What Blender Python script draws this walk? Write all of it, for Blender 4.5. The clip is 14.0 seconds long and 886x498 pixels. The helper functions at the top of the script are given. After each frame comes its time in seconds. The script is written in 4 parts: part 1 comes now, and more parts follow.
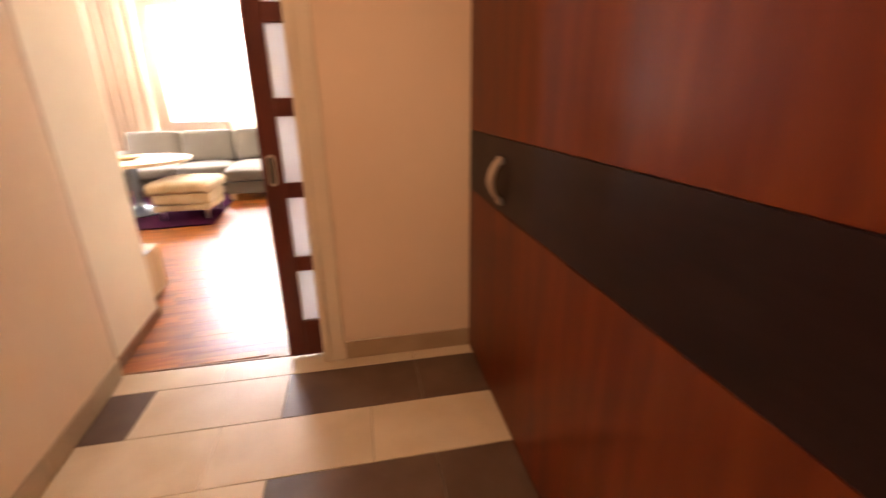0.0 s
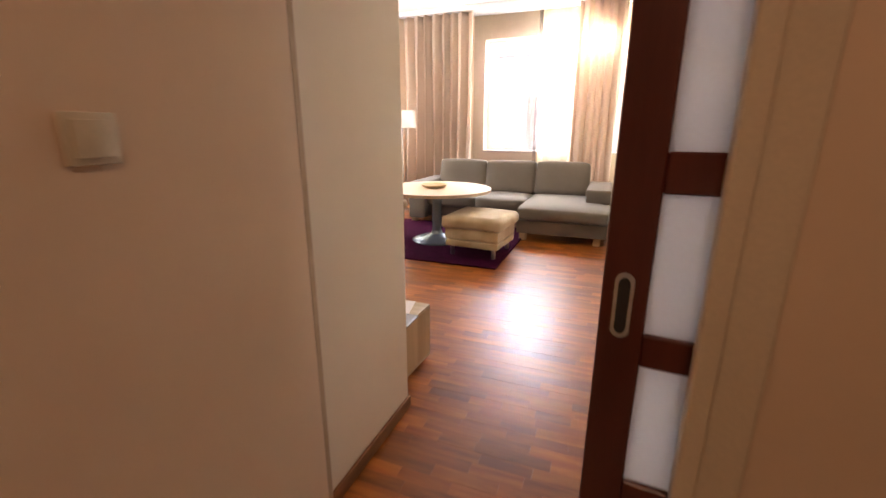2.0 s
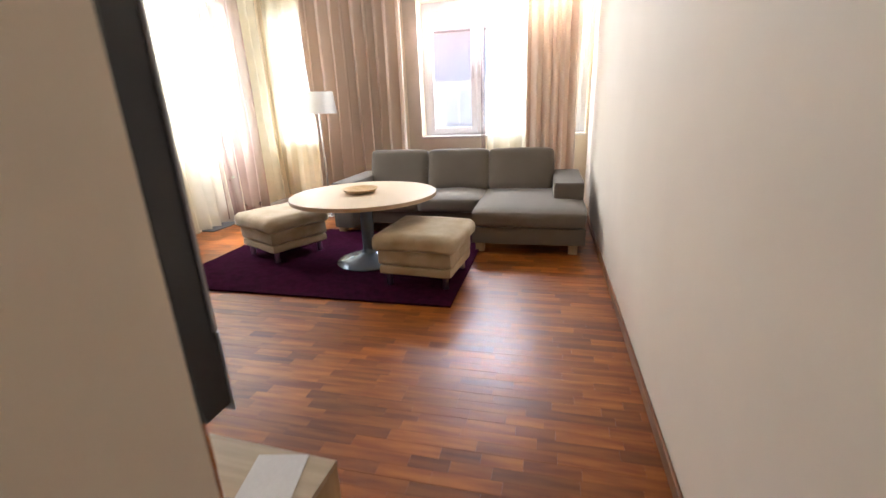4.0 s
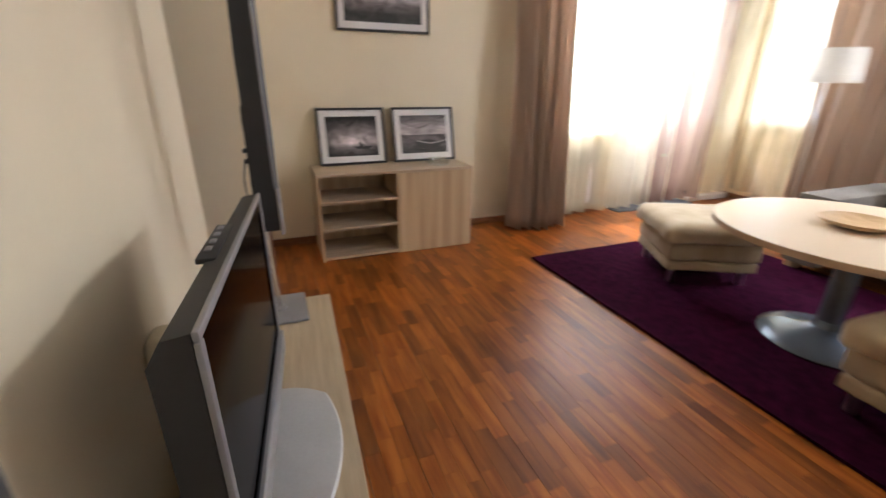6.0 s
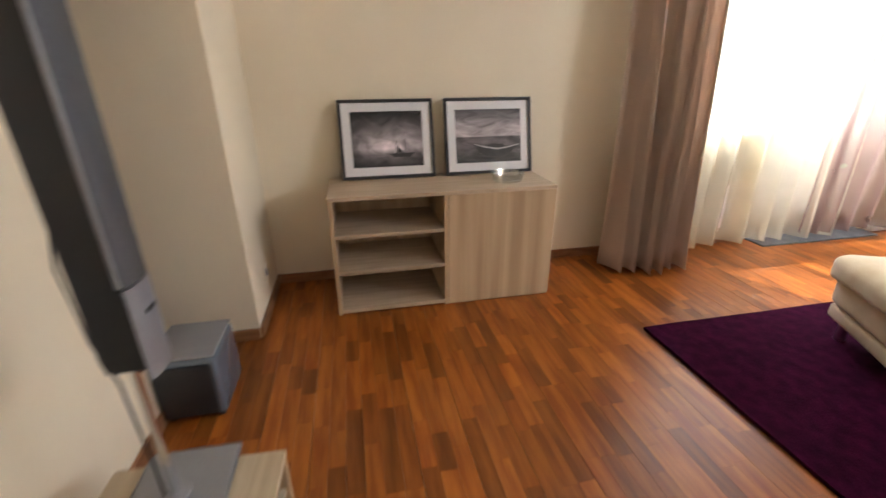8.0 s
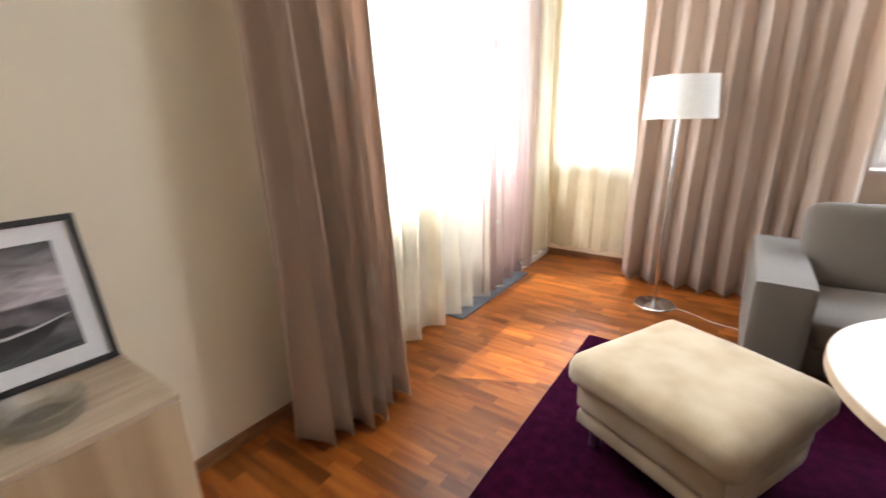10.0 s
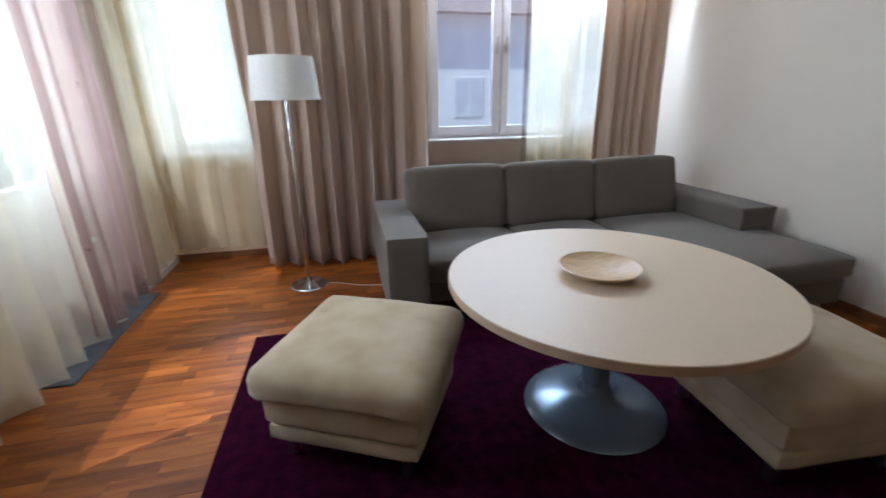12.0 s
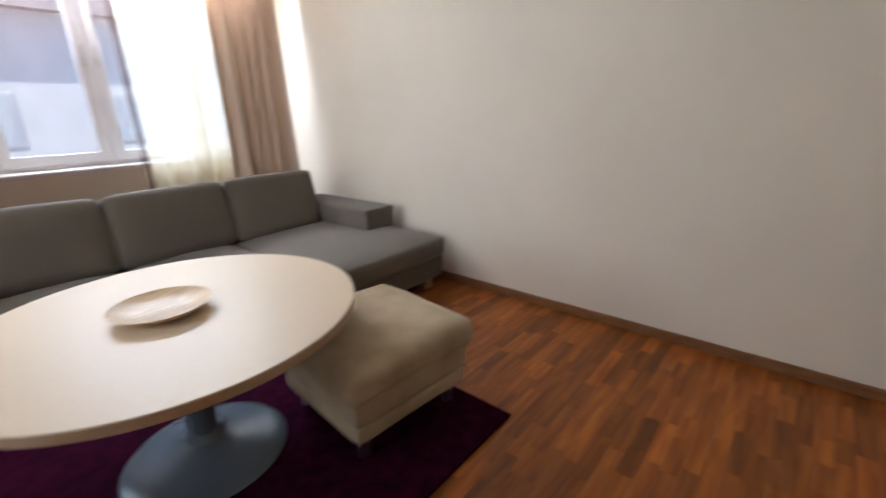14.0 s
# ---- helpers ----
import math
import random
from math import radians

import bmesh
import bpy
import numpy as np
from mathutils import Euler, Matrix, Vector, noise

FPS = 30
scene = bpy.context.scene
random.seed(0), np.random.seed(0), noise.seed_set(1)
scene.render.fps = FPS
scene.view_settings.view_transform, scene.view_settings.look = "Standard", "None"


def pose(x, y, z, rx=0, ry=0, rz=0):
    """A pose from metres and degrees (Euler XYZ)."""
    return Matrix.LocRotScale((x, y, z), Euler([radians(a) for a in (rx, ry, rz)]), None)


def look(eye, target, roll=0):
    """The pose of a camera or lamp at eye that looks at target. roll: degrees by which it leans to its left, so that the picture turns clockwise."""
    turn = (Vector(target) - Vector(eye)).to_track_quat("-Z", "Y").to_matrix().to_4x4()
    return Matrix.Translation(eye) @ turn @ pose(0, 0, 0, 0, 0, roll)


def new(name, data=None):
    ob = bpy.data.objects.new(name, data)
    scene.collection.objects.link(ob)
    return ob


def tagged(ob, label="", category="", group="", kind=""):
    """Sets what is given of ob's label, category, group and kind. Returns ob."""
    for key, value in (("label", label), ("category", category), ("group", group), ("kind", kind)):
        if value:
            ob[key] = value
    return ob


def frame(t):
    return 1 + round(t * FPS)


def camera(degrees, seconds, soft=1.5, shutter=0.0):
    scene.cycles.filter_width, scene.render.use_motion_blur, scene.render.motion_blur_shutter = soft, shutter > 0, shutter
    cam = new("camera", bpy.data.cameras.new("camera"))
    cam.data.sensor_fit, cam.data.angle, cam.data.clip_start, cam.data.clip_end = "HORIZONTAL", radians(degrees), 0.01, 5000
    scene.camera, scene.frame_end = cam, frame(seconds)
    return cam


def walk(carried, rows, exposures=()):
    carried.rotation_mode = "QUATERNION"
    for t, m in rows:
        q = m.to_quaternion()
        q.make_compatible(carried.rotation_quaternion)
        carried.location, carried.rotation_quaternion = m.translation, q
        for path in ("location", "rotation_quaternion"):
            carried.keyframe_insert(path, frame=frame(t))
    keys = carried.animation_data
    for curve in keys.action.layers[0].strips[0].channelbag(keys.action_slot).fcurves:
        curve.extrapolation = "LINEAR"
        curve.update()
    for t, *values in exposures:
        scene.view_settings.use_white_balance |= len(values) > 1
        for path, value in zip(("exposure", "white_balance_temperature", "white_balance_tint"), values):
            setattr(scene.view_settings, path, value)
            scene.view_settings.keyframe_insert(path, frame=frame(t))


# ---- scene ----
cam = camera(92.0, 14.0, shutter=0.5)
PATH = [
    (0, (0.560, 0.036, 1.227), (1.061, 1.856, 0.567), -0.8),
    (0.5, (0.505, 0.232, 1.210), (0.424, 2.126, 0.571), -0.1),
    (1, (0.432, 0.579, 1.256), (0.017, 2.461, 0.722), 1.2),
    (1.5, (0.369, 0.894, 1.252), (-0.245, 2.725, 0.735), -0.2),
    (2, (0.300, 1.175, 1.280), (-0.398, 2.967, 0.739), 0.1),
    (2.2, (0.269, 1.315, 1.278), (-0.378, 3.131, 0.746), -0.2),
    (4.3, (-0.051, 2.520, 1.278), (-0.520, 4.358, 0.635), -2.4),
    (4.5, (-0.075, 2.634, 1.286), (-0.716, 4.406, 0.615), -1.4),
    (5, (-0.176, 2.839, 1.269), (-1.152, 4.423, 0.535), -1.2),
    (5.5, (-0.325, 3.040, 1.308), (-1.741, 4.238, 0.560), -0.2),
    (6, (-0.485, 3.145, 1.259), (-2.218, 3.833, 0.537), 0.6),
    (6.5, (-0.687, 3.262, 1.224), (-2.492, 3.626, 0.445), 0.8),
    (7, (-0.938, 3.375, 1.220), (-2.774, 3.572, 0.453), 1.1),
    (7.2, (-1.035, 3.412, 1.213), (-2.867, 3.549, 0.422), 0.0),
    (9.3, (-2.203, 3.940, 1.213), (-3.626, 5.153, 0.491), -0.6),
    (9.5, (-2.289, 4.043, 1.225), (-3.616, 5.359, 0.513), -0.4),
    (10, (-2.452, 4.219, 1.306), (-3.544, 5.789, 0.732), -1.0),
    (10.5, (-2.502, 4.302, 1.302), (-3.215, 6.073, 0.705), -0.1),
    (11, (-2.545, 4.355, 1.306), (-2.889, 6.223, 0.690), -1.0),
    (11.5, (-2.563, 4.381, 1.290), (-2.484, 6.277, 0.659), -0.8),
    (12, (-2.512, 4.370, 1.269), (-2.091, 6.215, 0.617), -0.9),
    (12.5, (-2.447, 4.325, 1.260), (-1.817, 6.095, 0.573), -1.0),
    (13, (-2.332, 4.289, 1.269), (-1.474, 5.942, 0.541), -2.1),
    (13.5, (-2.183, 4.236, 1.269), (-1.060, 5.732, 0.568), -1.5),
    (14, (-1.965, 4.109, 1.261), (-0.526, 5.358, 0.651), -1.9),
]
EXPOSURE = [(0.0, 3.5, 6780, 22), (0.5, 3.2, 6750, 20), (1.0, 2.72, 6650, 20), (1.5, 2.34, 6580, 21), (2.2, 2.14, 6480, 20),
            (4.3, 1.43, 5870, 14), (5.0, 1.2, 5840, 14), (6.0, 1.47, 5890, 15), (7.2, 1.58, 6000, 15), (9.3, 1.62, 5930, 14),
            (10.0, 1.5, 5720, 13), (11.0, 0.83, 5400, 11), (12.5, 0.27, 5110, 10), (13.2, 0.29, 5300, 11), (14.0, 0.8, 5650, 13)]
walk(cam, [(t, look(eye, target, roll)) for t, eye, target, roll in PATH], EXPOSURE)

# ---- light ----
world = bpy.data.worlds.new("world")
scene.world = world
world.use_nodes = True
wn, wl = world.node_tree.nodes, world.node_tree.links
sky = wn.new("ShaderNodeTexSky")
sky.sky_type, sky.sun_disc = "NISHITA", False
sky.sun_elevation, sky.sun_rotation = radians(60), radians(-116)
wl.new(sky.outputs[0], wn["Background"].inputs[0])
wn["Background"].inputs[1].default_value = 0.15

sun = new("sun", bpy.data.lights.new("sun", "SUN"))
sun.data.energy, sun.data.angle, sun.data.color = 4.5, radians(0.6), (1.0, 0.93, 0.82)
sun.matrix_world = look((-4.6, -2.2, 8.9), (0.0, 0.0, 0.0))


def window_lamp(name, eye, target, w, h, power, colour=(0.90, 0.95, 1.0)):
    lamp = new(name, bpy.data.lights.new(name, "AREA"))
    lamp.data.shape, lamp.data.size, lamp.data.size_y = "RECTANGLE", w, h
    lamp.data.energy, lamp.data.color = power, colour
    lamp.matrix_world = look(eye, target)
    return lamp


window_lamp("daylight_west_window", (-4.36, 5.9, 1.75), (-3.0, 5.9, 1.55), 0.95, 1.6, 40)
window_lamp("daylight_balcony_door", (-4.36, 7.0, 1.6), (-3.0, 7.0, 1.4), 0.9, 1.9, 38)
window_lamp("daylight_corner_window", (-3.5, 8.62, 1.75), (-3.4, 7.0, 1.5), 0.7, 1.6, 22)
window_lamp("daylight_north_sky", (-0.7, 9.9, 4.0), (-0.7, 7.0, 0.8), 2.6, 1.7, 230)
window_lamp("daylight_wide_window", (-0.72, 8.43, 2.46), (-2.6, 4.2, 1.2), 2.0, 0.26, 80)

# ---- materials ----
MATS = {}


def nodes_of(m):
    m.use_nodes = True
    return m.node_tree.nodes, m.node_tree.links, m.node_tree.nodes["Principled BSDF"]


def surface(name, a, b, scale=8.0, stretch=(1, 1, 1), rough=0.6, metal=0.0, bump=0.1, fine=120.0, vary="", amount=0.0,
            spread=0.08, detail=6.0, low=0.35, high=0.65, sheen=0.0, coat=0.0, spec=0.5):
    """Two colours mixed by a stretched noise, a finer grain over it, relief from both; vary: object or island."""
    m = bpy.data.materials.new(name)
    n, l, p = nodes_of(m)
    tc, mp = n.new("ShaderNodeTexCoord"), n.new("ShaderNodeMapping")
    mp.inputs["Scale"].default_value = stretch
    l.new(tc.outputs["Object"], mp.inputs["Vector"])
    big, small = n.new("ShaderNodeTexNoise"), n.new("ShaderNodeTexNoise")
    big.inputs["Scale"].default_value, big.inputs["Detail"].default_value = scale, detail
    small.inputs["Scale"].default_value, small.inputs["Detail"].default_value = fine, 3.0
    vec = mp.outputs[0]
    if vary:
        info = n.new("ShaderNodeObjectInfo" if vary == "object" else "ShaderNodeNewGeometry")
        rnd = info.outputs["Random" if vary == "object" else "Random Per Island"]
        add, mul = n.new("ShaderNodeVectorMath"), n.new("ShaderNodeMath")
        mul.operation, mul.inputs[1].default_value = "MULTIPLY", 37.0
        l.new(rnd, mul.inputs[0]), l.new(mp.outputs[0], add.inputs[0]), l.new(mul.outputs[0], add.inputs[1])
        vec = add.outputs[0]
    l.new(vec, big.inputs["Vector"]), l.new(vec, small.inputs["Vector"])
    ramp = n.new("ShaderNodeValToRGB")
    ramp.color_ramp.elements[0].position, ramp.color_ramp.elements[1].position = low, high
    ramp.color_ramp.elements[0].color, ramp.color_ramp.elements[1].color = (*a, 1), (*b, 1)
    l.new(big.outputs[0], ramp.inputs[0])
    hsv = n.new("ShaderNodeHueSaturation")
    val = n.new("ShaderNodeMapRange")
    val.inputs["To Min"].default_value, val.inputs["To Max"].default_value = 1 - spread, 1 + spread
    l.new(small.outputs[0], val.inputs[0])
    out = val.outputs[0]
    if vary:
        tone, both = n.new("ShaderNodeMapRange"), n.new("ShaderNodeMath")
        tone.inputs["To Min"].default_value, tone.inputs["To Max"].default_value = 1 - amount, 1 + amount
        both.operation = "MULTIPLY"
        l.new(rnd, tone.inputs[0]), l.new(tone.outputs[0], both.inputs[0]), l.new(out, both.inputs[1])
        out = both.outputs[0]
    l.new(out, hsv.inputs["Value"]), l.new(ramp.outputs[0], hsv.inputs["Color"])
    l.new(hsv.outputs[0], p.inputs["Base Color"])
    rr = n.new("ShaderNodeMapRange")
    rr.inputs["To Min"].default_value, rr.inputs["To Max"].default_value = rough * 0.85, min(1.0, rough * 1.15)
    l.new(big.outputs[0], rr.inputs[0]), l.new(rr.outputs[0], p.inputs["Roughness"])
    p.inputs["Metallic"].default_value = metal
    p.inputs["Sheen Weight"].default_value = sheen
    p.inputs["Coat Weight"].default_value = coat
    p.inputs["Specular IOR Level"].default_value = spec
    p.inputs["Coat Roughness"].default_value = 0.12
    if bump:
        bp = n.new("ShaderNodeBump")
        bp.inputs["Strength"].default_value, bp.inputs["Distance"].default_value = bump, 0.004
        l.new(small.outputs[0], bp.inputs["Height"]), l.new(bp.outputs[0], p.inputs["Normal"])
    return m


def weave(name, a, b, pitch=700.0, rough=0.9, bump=0.35, sheen=0.2, patch=3.0, spec=0.3, low=0.7, high=1.3):
    """Woven cloth: crossed threads, with a slow fading of tone."""
    m = bpy.data.materials.new(name)
    n, l, p = nodes_of(m)
    tc = n.new("ShaderNodeTexCoord")
    big, th = n.new("ShaderNodeTexNoise"), n.new("ShaderNodeTexNoise")
    big.inputs["Scale"].default_value, th.inputs["Scale"].default_value = patch, pitch
    l.new(tc.outputs["Object"], big.inputs["Vector"]), l.new(tc.outputs["Object"], th.inputs["Vector"])
    mix, add = n.new("ShaderNodeMix"), n.new("ShaderNodeMath")
    mix.data_type = "RGBA"
    mix.inputs["A"].default_value, mix.inputs["B"].default_value = (*a, 1), (*b, 1)
    add.operation = "MULTIPLY_ADD"
    add.inputs[1].default_value, add.inputs[2].default_value = 0.55, 0.22
    l.new(th.outputs[0], add.inputs[0])
    tot = n.new("ShaderNodeMath")
    tot.operation = "MULTIPLY"
    l.new(add.outputs[0], tot.inputs[0])
    sc = n.new("ShaderNodeMapRange")
    sc.inputs["From Min"].default_value, sc.inputs["From Max"].default_value = 0.3, 0.7
    sc.inputs["To Min"].default_value, sc.inputs["To Max"].default_value = low, high
    l.new(big.outputs[0], sc.inputs[0]), l.new(sc.outputs[0], tot.inputs[1])
    l.new(tot.outputs[0], mix.inputs["Factor"]), l.new(mix.outputs["Result"], p.inputs["Base Color"])
    p.inputs["Roughness"].default_value, p.inputs["Sheen Weight"].default_value = rough, sheen
    p.inputs["Specular IOR Level"].default_value = spec
    bp = n.new("ShaderNodeBump")
    bp.inputs["Strength"].default_value, bp.inputs["Distance"].default_value = bump, 0.002
    l.new(th.outputs[0], bp.inputs["Height"]), l.new(bp.outputs[0], p.inputs["Normal"])
    return m


def sheer(name, colour, clear, glow=0.6):
    """A thin see-through cloth: part clear, part translucent, part plain, with fine threads."""
    m = bpy.data.materials.new(name)
    n, l, p = nodes_of(m)
    p.inputs["Base Color"].default_value, p.inputs["Roughness"].default_value = (*colour, 1), 0.9
    tr, tl = n.new("ShaderNodeBsdfTransparent"), n.new("ShaderNodeBsdfTranslucent")
    tl.inputs[0].default_value = (*colour, 1)
    m1, m2 = n.new("ShaderNodeMixShader"), n.new("ShaderNodeMixShader")
    tc, th, rg = n.new("ShaderNodeTexCoord"), n.new("ShaderNodeTexNoise"), n.new("ShaderNodeMapRange")
    th.inputs["Scale"].default_value = 5.0
    rg.inputs["To Min"].default_value, rg.inputs["To Max"].default_value = clear - 0.08, clear + 0.08
    l.new(tc.outputs["Object"], th.inputs["Vector"]), l.new(th.outputs[0], rg.inputs[0]), l.new(rg.outputs[0], m2.inputs[0])
    m1.inputs[0].default_value = glow
    l.new(p.outputs[0], m1.inputs[1]), l.new(tl.outputs[0], m1.inputs[2])
    l.new(m1.outputs[0], m2.inputs[1]), l.new(tr.outputs[0], m2.inputs[2])
    l.new(m2.outputs[0], n["Material Output"].inputs["Surface"])
    return m


def thick_cloth(name, a, b):
    """Heavy curtain cloth that lets a little light through."""
    m = weave(name, a, b, pitch=420, rough=0.75, bump=0.2, sheen=0.35, patch=1.2)
    n, l = m.node_tree.nodes, m.node_tree.links
    tl, mx = n.new("ShaderNodeBsdfTranslucent"), n.new("ShaderNodeMixShader")
    tl.inputs[0].default_value, mx.inputs[0].default_value = (*b, 1), 0.32
    l.new(n["Principled BSDF"].outputs[0], mx.inputs[1]), l.new(tl.outputs[0], mx.inputs[2])
    l.new(mx.outputs[0], n["Material Output"].inputs["Surface"])
    return m


def clear_glass(name, tint=(0.97, 0.99, 0.99), rough=0.0):
    m = bpy.data.materials.new(name)
    n, l, p = nodes_of(m)
    gl, tr, mx, fr = n.new("ShaderNodeBsdfGlossy"), n.new("ShaderNodeBsdfTransparent"), n.new("ShaderNodeMixShader"), n.new("ShaderNodeFresnel")
    gl.inputs["Roughness"].default_value, tr.inputs[0].default_value = rough, (*tint, 1)
    l.new(fr.outputs[0], mx.inputs[0]), l.new(tr.outputs[0], mx.inputs[1]), l.new(gl.outputs[0], mx.inputs[2])
    l.new(mx.outputs[0], n["Material Output"].inputs["Surface"])
    return m


def glow(name, colour, strength):
    m = bpy.data.materials.new(name)
    n, l, p = nodes_of(m)
    p.inputs["Base Color"].default_value = (*colour, 1)
    p.inputs["Emission Color"].default_value, p.inputs["Emission Strength"].default_value = (*colour, 1), strength
    return m


WALL = surface("cream wall paint", (0.76, 0.655, 0.475), (0.80, 0.695, 0.515), scale=1.6, rough=0.75, bump=0.05, fine=260, spread=0.015)
HALL_WALL = surface("hallway wall paint", (0.77, 0.60, 0.44), (0.81, 0.64, 0.48), scale=1.6, rough=0.75, bump=0.05, fine=260, spread=0.015)
WHITE_WALL = surface("white wall paint", (0.82, 0.735, 0.605), (0.86, 0.775, 0.645), scale=1.6, rough=0.75, bump=0.05, fine=260, spread=0.015)
CEILING = surface("ceiling paint", (0.80, 0.78, 0.74), (0.83, 0.81, 0.77), scale=1.2, rough=0.85, bump=0.04, fine=220, spread=0.015)
PARQUET = dict(scale=9.0, stretch=(0.35, 3.0, 1), rough=0.35, bump=0.04, fine=160, amount=0.36, spread=0.1, coat=0.0, spec=0.36)
STRIP = surface("parquet strip", (0.195, 0.047, 0.0050), (0.345, 0.108, 0.0145), vary="object", **PARQUET)
STRIPS = surface("parquet strips", (0.195, 0.047, 0.0050), (0.345, 0.108, 0.0145), vary="island", **PARQUET)
JOINT = surface("floor joint", (0.08, 0.03, 0.010), (0.11, 0.042, 0.015), rough=0.8)
SKIRTING = surface("oak skirting", (0.20, 0.085, 0.032), (0.29, 0.135, 0.055), scale=7, stretch=(1, 1, 6), rough=0.4, bump=0.03, fine=140)
TILE_L = surface("beige floor tile", (0.54, 0.43, 0.29), (0.62, 0.51, 0.36), scale=5, rough=0.32, bump=0.03, fine=200, vary="object", amount=0.06, spread=0.05)
TILE_D = surface("brown floor tile", (0.088, 0.050, 0.032), (0.122, 0.074, 0.049), scale=6, rough=0.36, bump=0.05, fine=200, vary="object", amount=0.08, spread=0.1)
GROUT = surface("grout", (0.24, 0.19, 0.14), (0.30, 0.24, 0.18), rough=0.9)
TILE_BASE = surface("tile skirting", (0.40, 0.29, 0.18), (0.47, 0.35, 0.23), scale=5, rough=0.4, bump=0.03, vary="object", amount=0.06)
MAHOGANY = surface("red-brown door veneer", (0.098, 0.0175, 0.005), (0.158, 0.034, 0.0090), scale=5, stretch=(3, 3, 0.35), rough=0.38, bump=0.03, fine=90, spread=0.12, spec=0.15)
DOOR_WOOD = surface("sliding door wood", (0.075, 0.011, 0.006), (0.11, 0.018, 0.009), scale=6, stretch=(3, 3, 0.4), rough=0.33, bump=0.02, fine=90, spread=0.12)
WENGE = surface("dark brown veneer band", (0.012, 0.0052, 0.0052), (0.020, 0.009, 0.0085), scale=6, stretch=(3, 0.5, 3), rough=0.42, bump=0.03, fine=90, spread=0.15, spec=0.14)
CASING = surface("cream lacquer", (0.70, 0.60, 0.45), (0.74, 0.64, 0.49), scale=2, rough=0.4, bump=0.01)
MILK = surface("milk glass", (0.83, 0.84, 0.86), (0.86, 0.87, 0.89), scale=2, rough=0.25, bump=0.0)
mk = MILK.node_tree
mtl, mmx = mk.nodes.new("ShaderNodeBsdfTranslucent"), mk.nodes.new("ShaderNodeMixShader")
mtl.inputs[0].default_value, mmx.inputs[0].default_value = (0.88, 0.90, 0.93, 1), 0.6
mk.links.new(mk.nodes["Principled BSDF"].outputs[0], mmx.inputs[1]), mk.links.new(mtl.outputs[0], mmx.inputs[2])
mk.links.new(mmx.outputs[0], mk.nodes["Material Output"].inputs["Surface"])
STEEL = surface("brushed steel", (0.55, 0.55, 0.55), (0.63, 0.63, 0.63), scale=30, stretch=(1, 1, 12), rough=0.3, metal=1.0, bump=0.02)
CHROME = surface("chrome", (0.72, 0.72, 0.73), (0.78, 0.78, 0.79), scale=3, rough=0.12, metal=1.0, bump=0.0)
SILVER = surface("silver plastic", (0.25, 0.25, 0.265), (0.30, 0.30, 0.315), scale=4, rough=0.42, metal=0.3, bump=0.01)
PALE_SILVER = surface("pale silver lacquer", (0.50, 0.50, 0.50), (0.56, 0.56, 0.56), scale=4, rough=0.4, metal=0.2, bump=0.01)
DARK_SILVER = surface("dark grey plastic", (0.016, 0.0165, 0.018), (0.024, 0.0245, 0.027), scale=4, rough=0.5, bump=0.05, fine=500)
GRILLE = surface("grey perforated grille", (0.060, 0.063, 0.070), (0.085, 0.088, 0.096), scale=260, rough=0.45, metal=0.3, bump=0.5, fine=420, spread=0.25)
BLACK = surface("black plastic", (0.012, 0.012, 0.013), (0.018, 0.018, 0.019), scale=4, rough=0.4, bump=0.02)
SCREEN = surface("dark screen", (0.002, 0.0015, 0.0015), (0.003, 0.0022, 0.0022), scale=2, rough=0.12, bump=0.0, spec=0.02)
GREY_CLOTH = weave("grey sofa cloth", (0.108, 0.087, 0.063), (0.172, 0.142, 0.108), pitch=520)
CREAM_CLOTH = weave("cream ottoman cloth", (0.39, 0.28, 0.148), (0.57, 0.46, 0.30), pitch=480, patch=5.5, low=0.2, high=1.8)
RUG = weave("purple rug pile", (0.006, 0.0004, 0.0028), (0.044, 0.0028, 0.0190), pitch=130, rough=1.0, bump=1.0, sheen=0.1, patch=20, spec=0.04, low=0.45, high=1.45)
RUG.node_tree.nodes["Principled BSDF"].inputs["Sheen Tint"].default_value = (0.45, 0.06, 0.26, 1)
TAUPE = thick_cloth("taupe curtain cloth", (0.58, 0.45, 0.345), (0.74, 0.605, 0.485))
CREAM_SHEER = sheer("cream sheer cloth", (0.86, 0.81, 0.63), 0.46)
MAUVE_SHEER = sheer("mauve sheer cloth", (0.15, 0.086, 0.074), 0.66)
ROSE_SHEER = sheer("rose-mauve sheer cloth", (0.35, 0.235, 0.21), 0.42)
BEECH = surface("pale beech laminate", (0.70, 0.55, 0.375), (0.73, 0.58, 0.405), scale=60, stretch=(1, 3, 1), rough=0.45, bump=0.02, fine=220, spread=0.04)
BEECH_EDGE = surface("beech edge band", (0.47, 0.33, 0.20), (0.55, 0.40, 0.26), scale=14, rough=0.45, bump=0.02)
OAK = surface("grey-oak laminate", (0.42, 0.285, 0.155), (0.58, 0.42, 0.245), scale=5.0, stretch=(1, 2.6, 0.10), rough=0.5, bump=0.05, fine=120, spread=0.07, low=0.38, high=0.66, detail=2.5)
OAK_FLAT = surface("grey-oak laminate, flat grain", (0.43, 0.32, 0.20), (0.54, 0.41, 0.275), scale=7, stretch=(6, 0.5, 1), rough=0.45, bump=0.04, fine=120, spread=0.07)
OAK_LONG = surface("oak bench laminate", (0.44, 0.34, 0.22), (0.54, 0.43, 0.29), scale=7, stretch=(0.5, 6, 1), rough=0.4, bump=0.04, fine=120, spread=0.07)
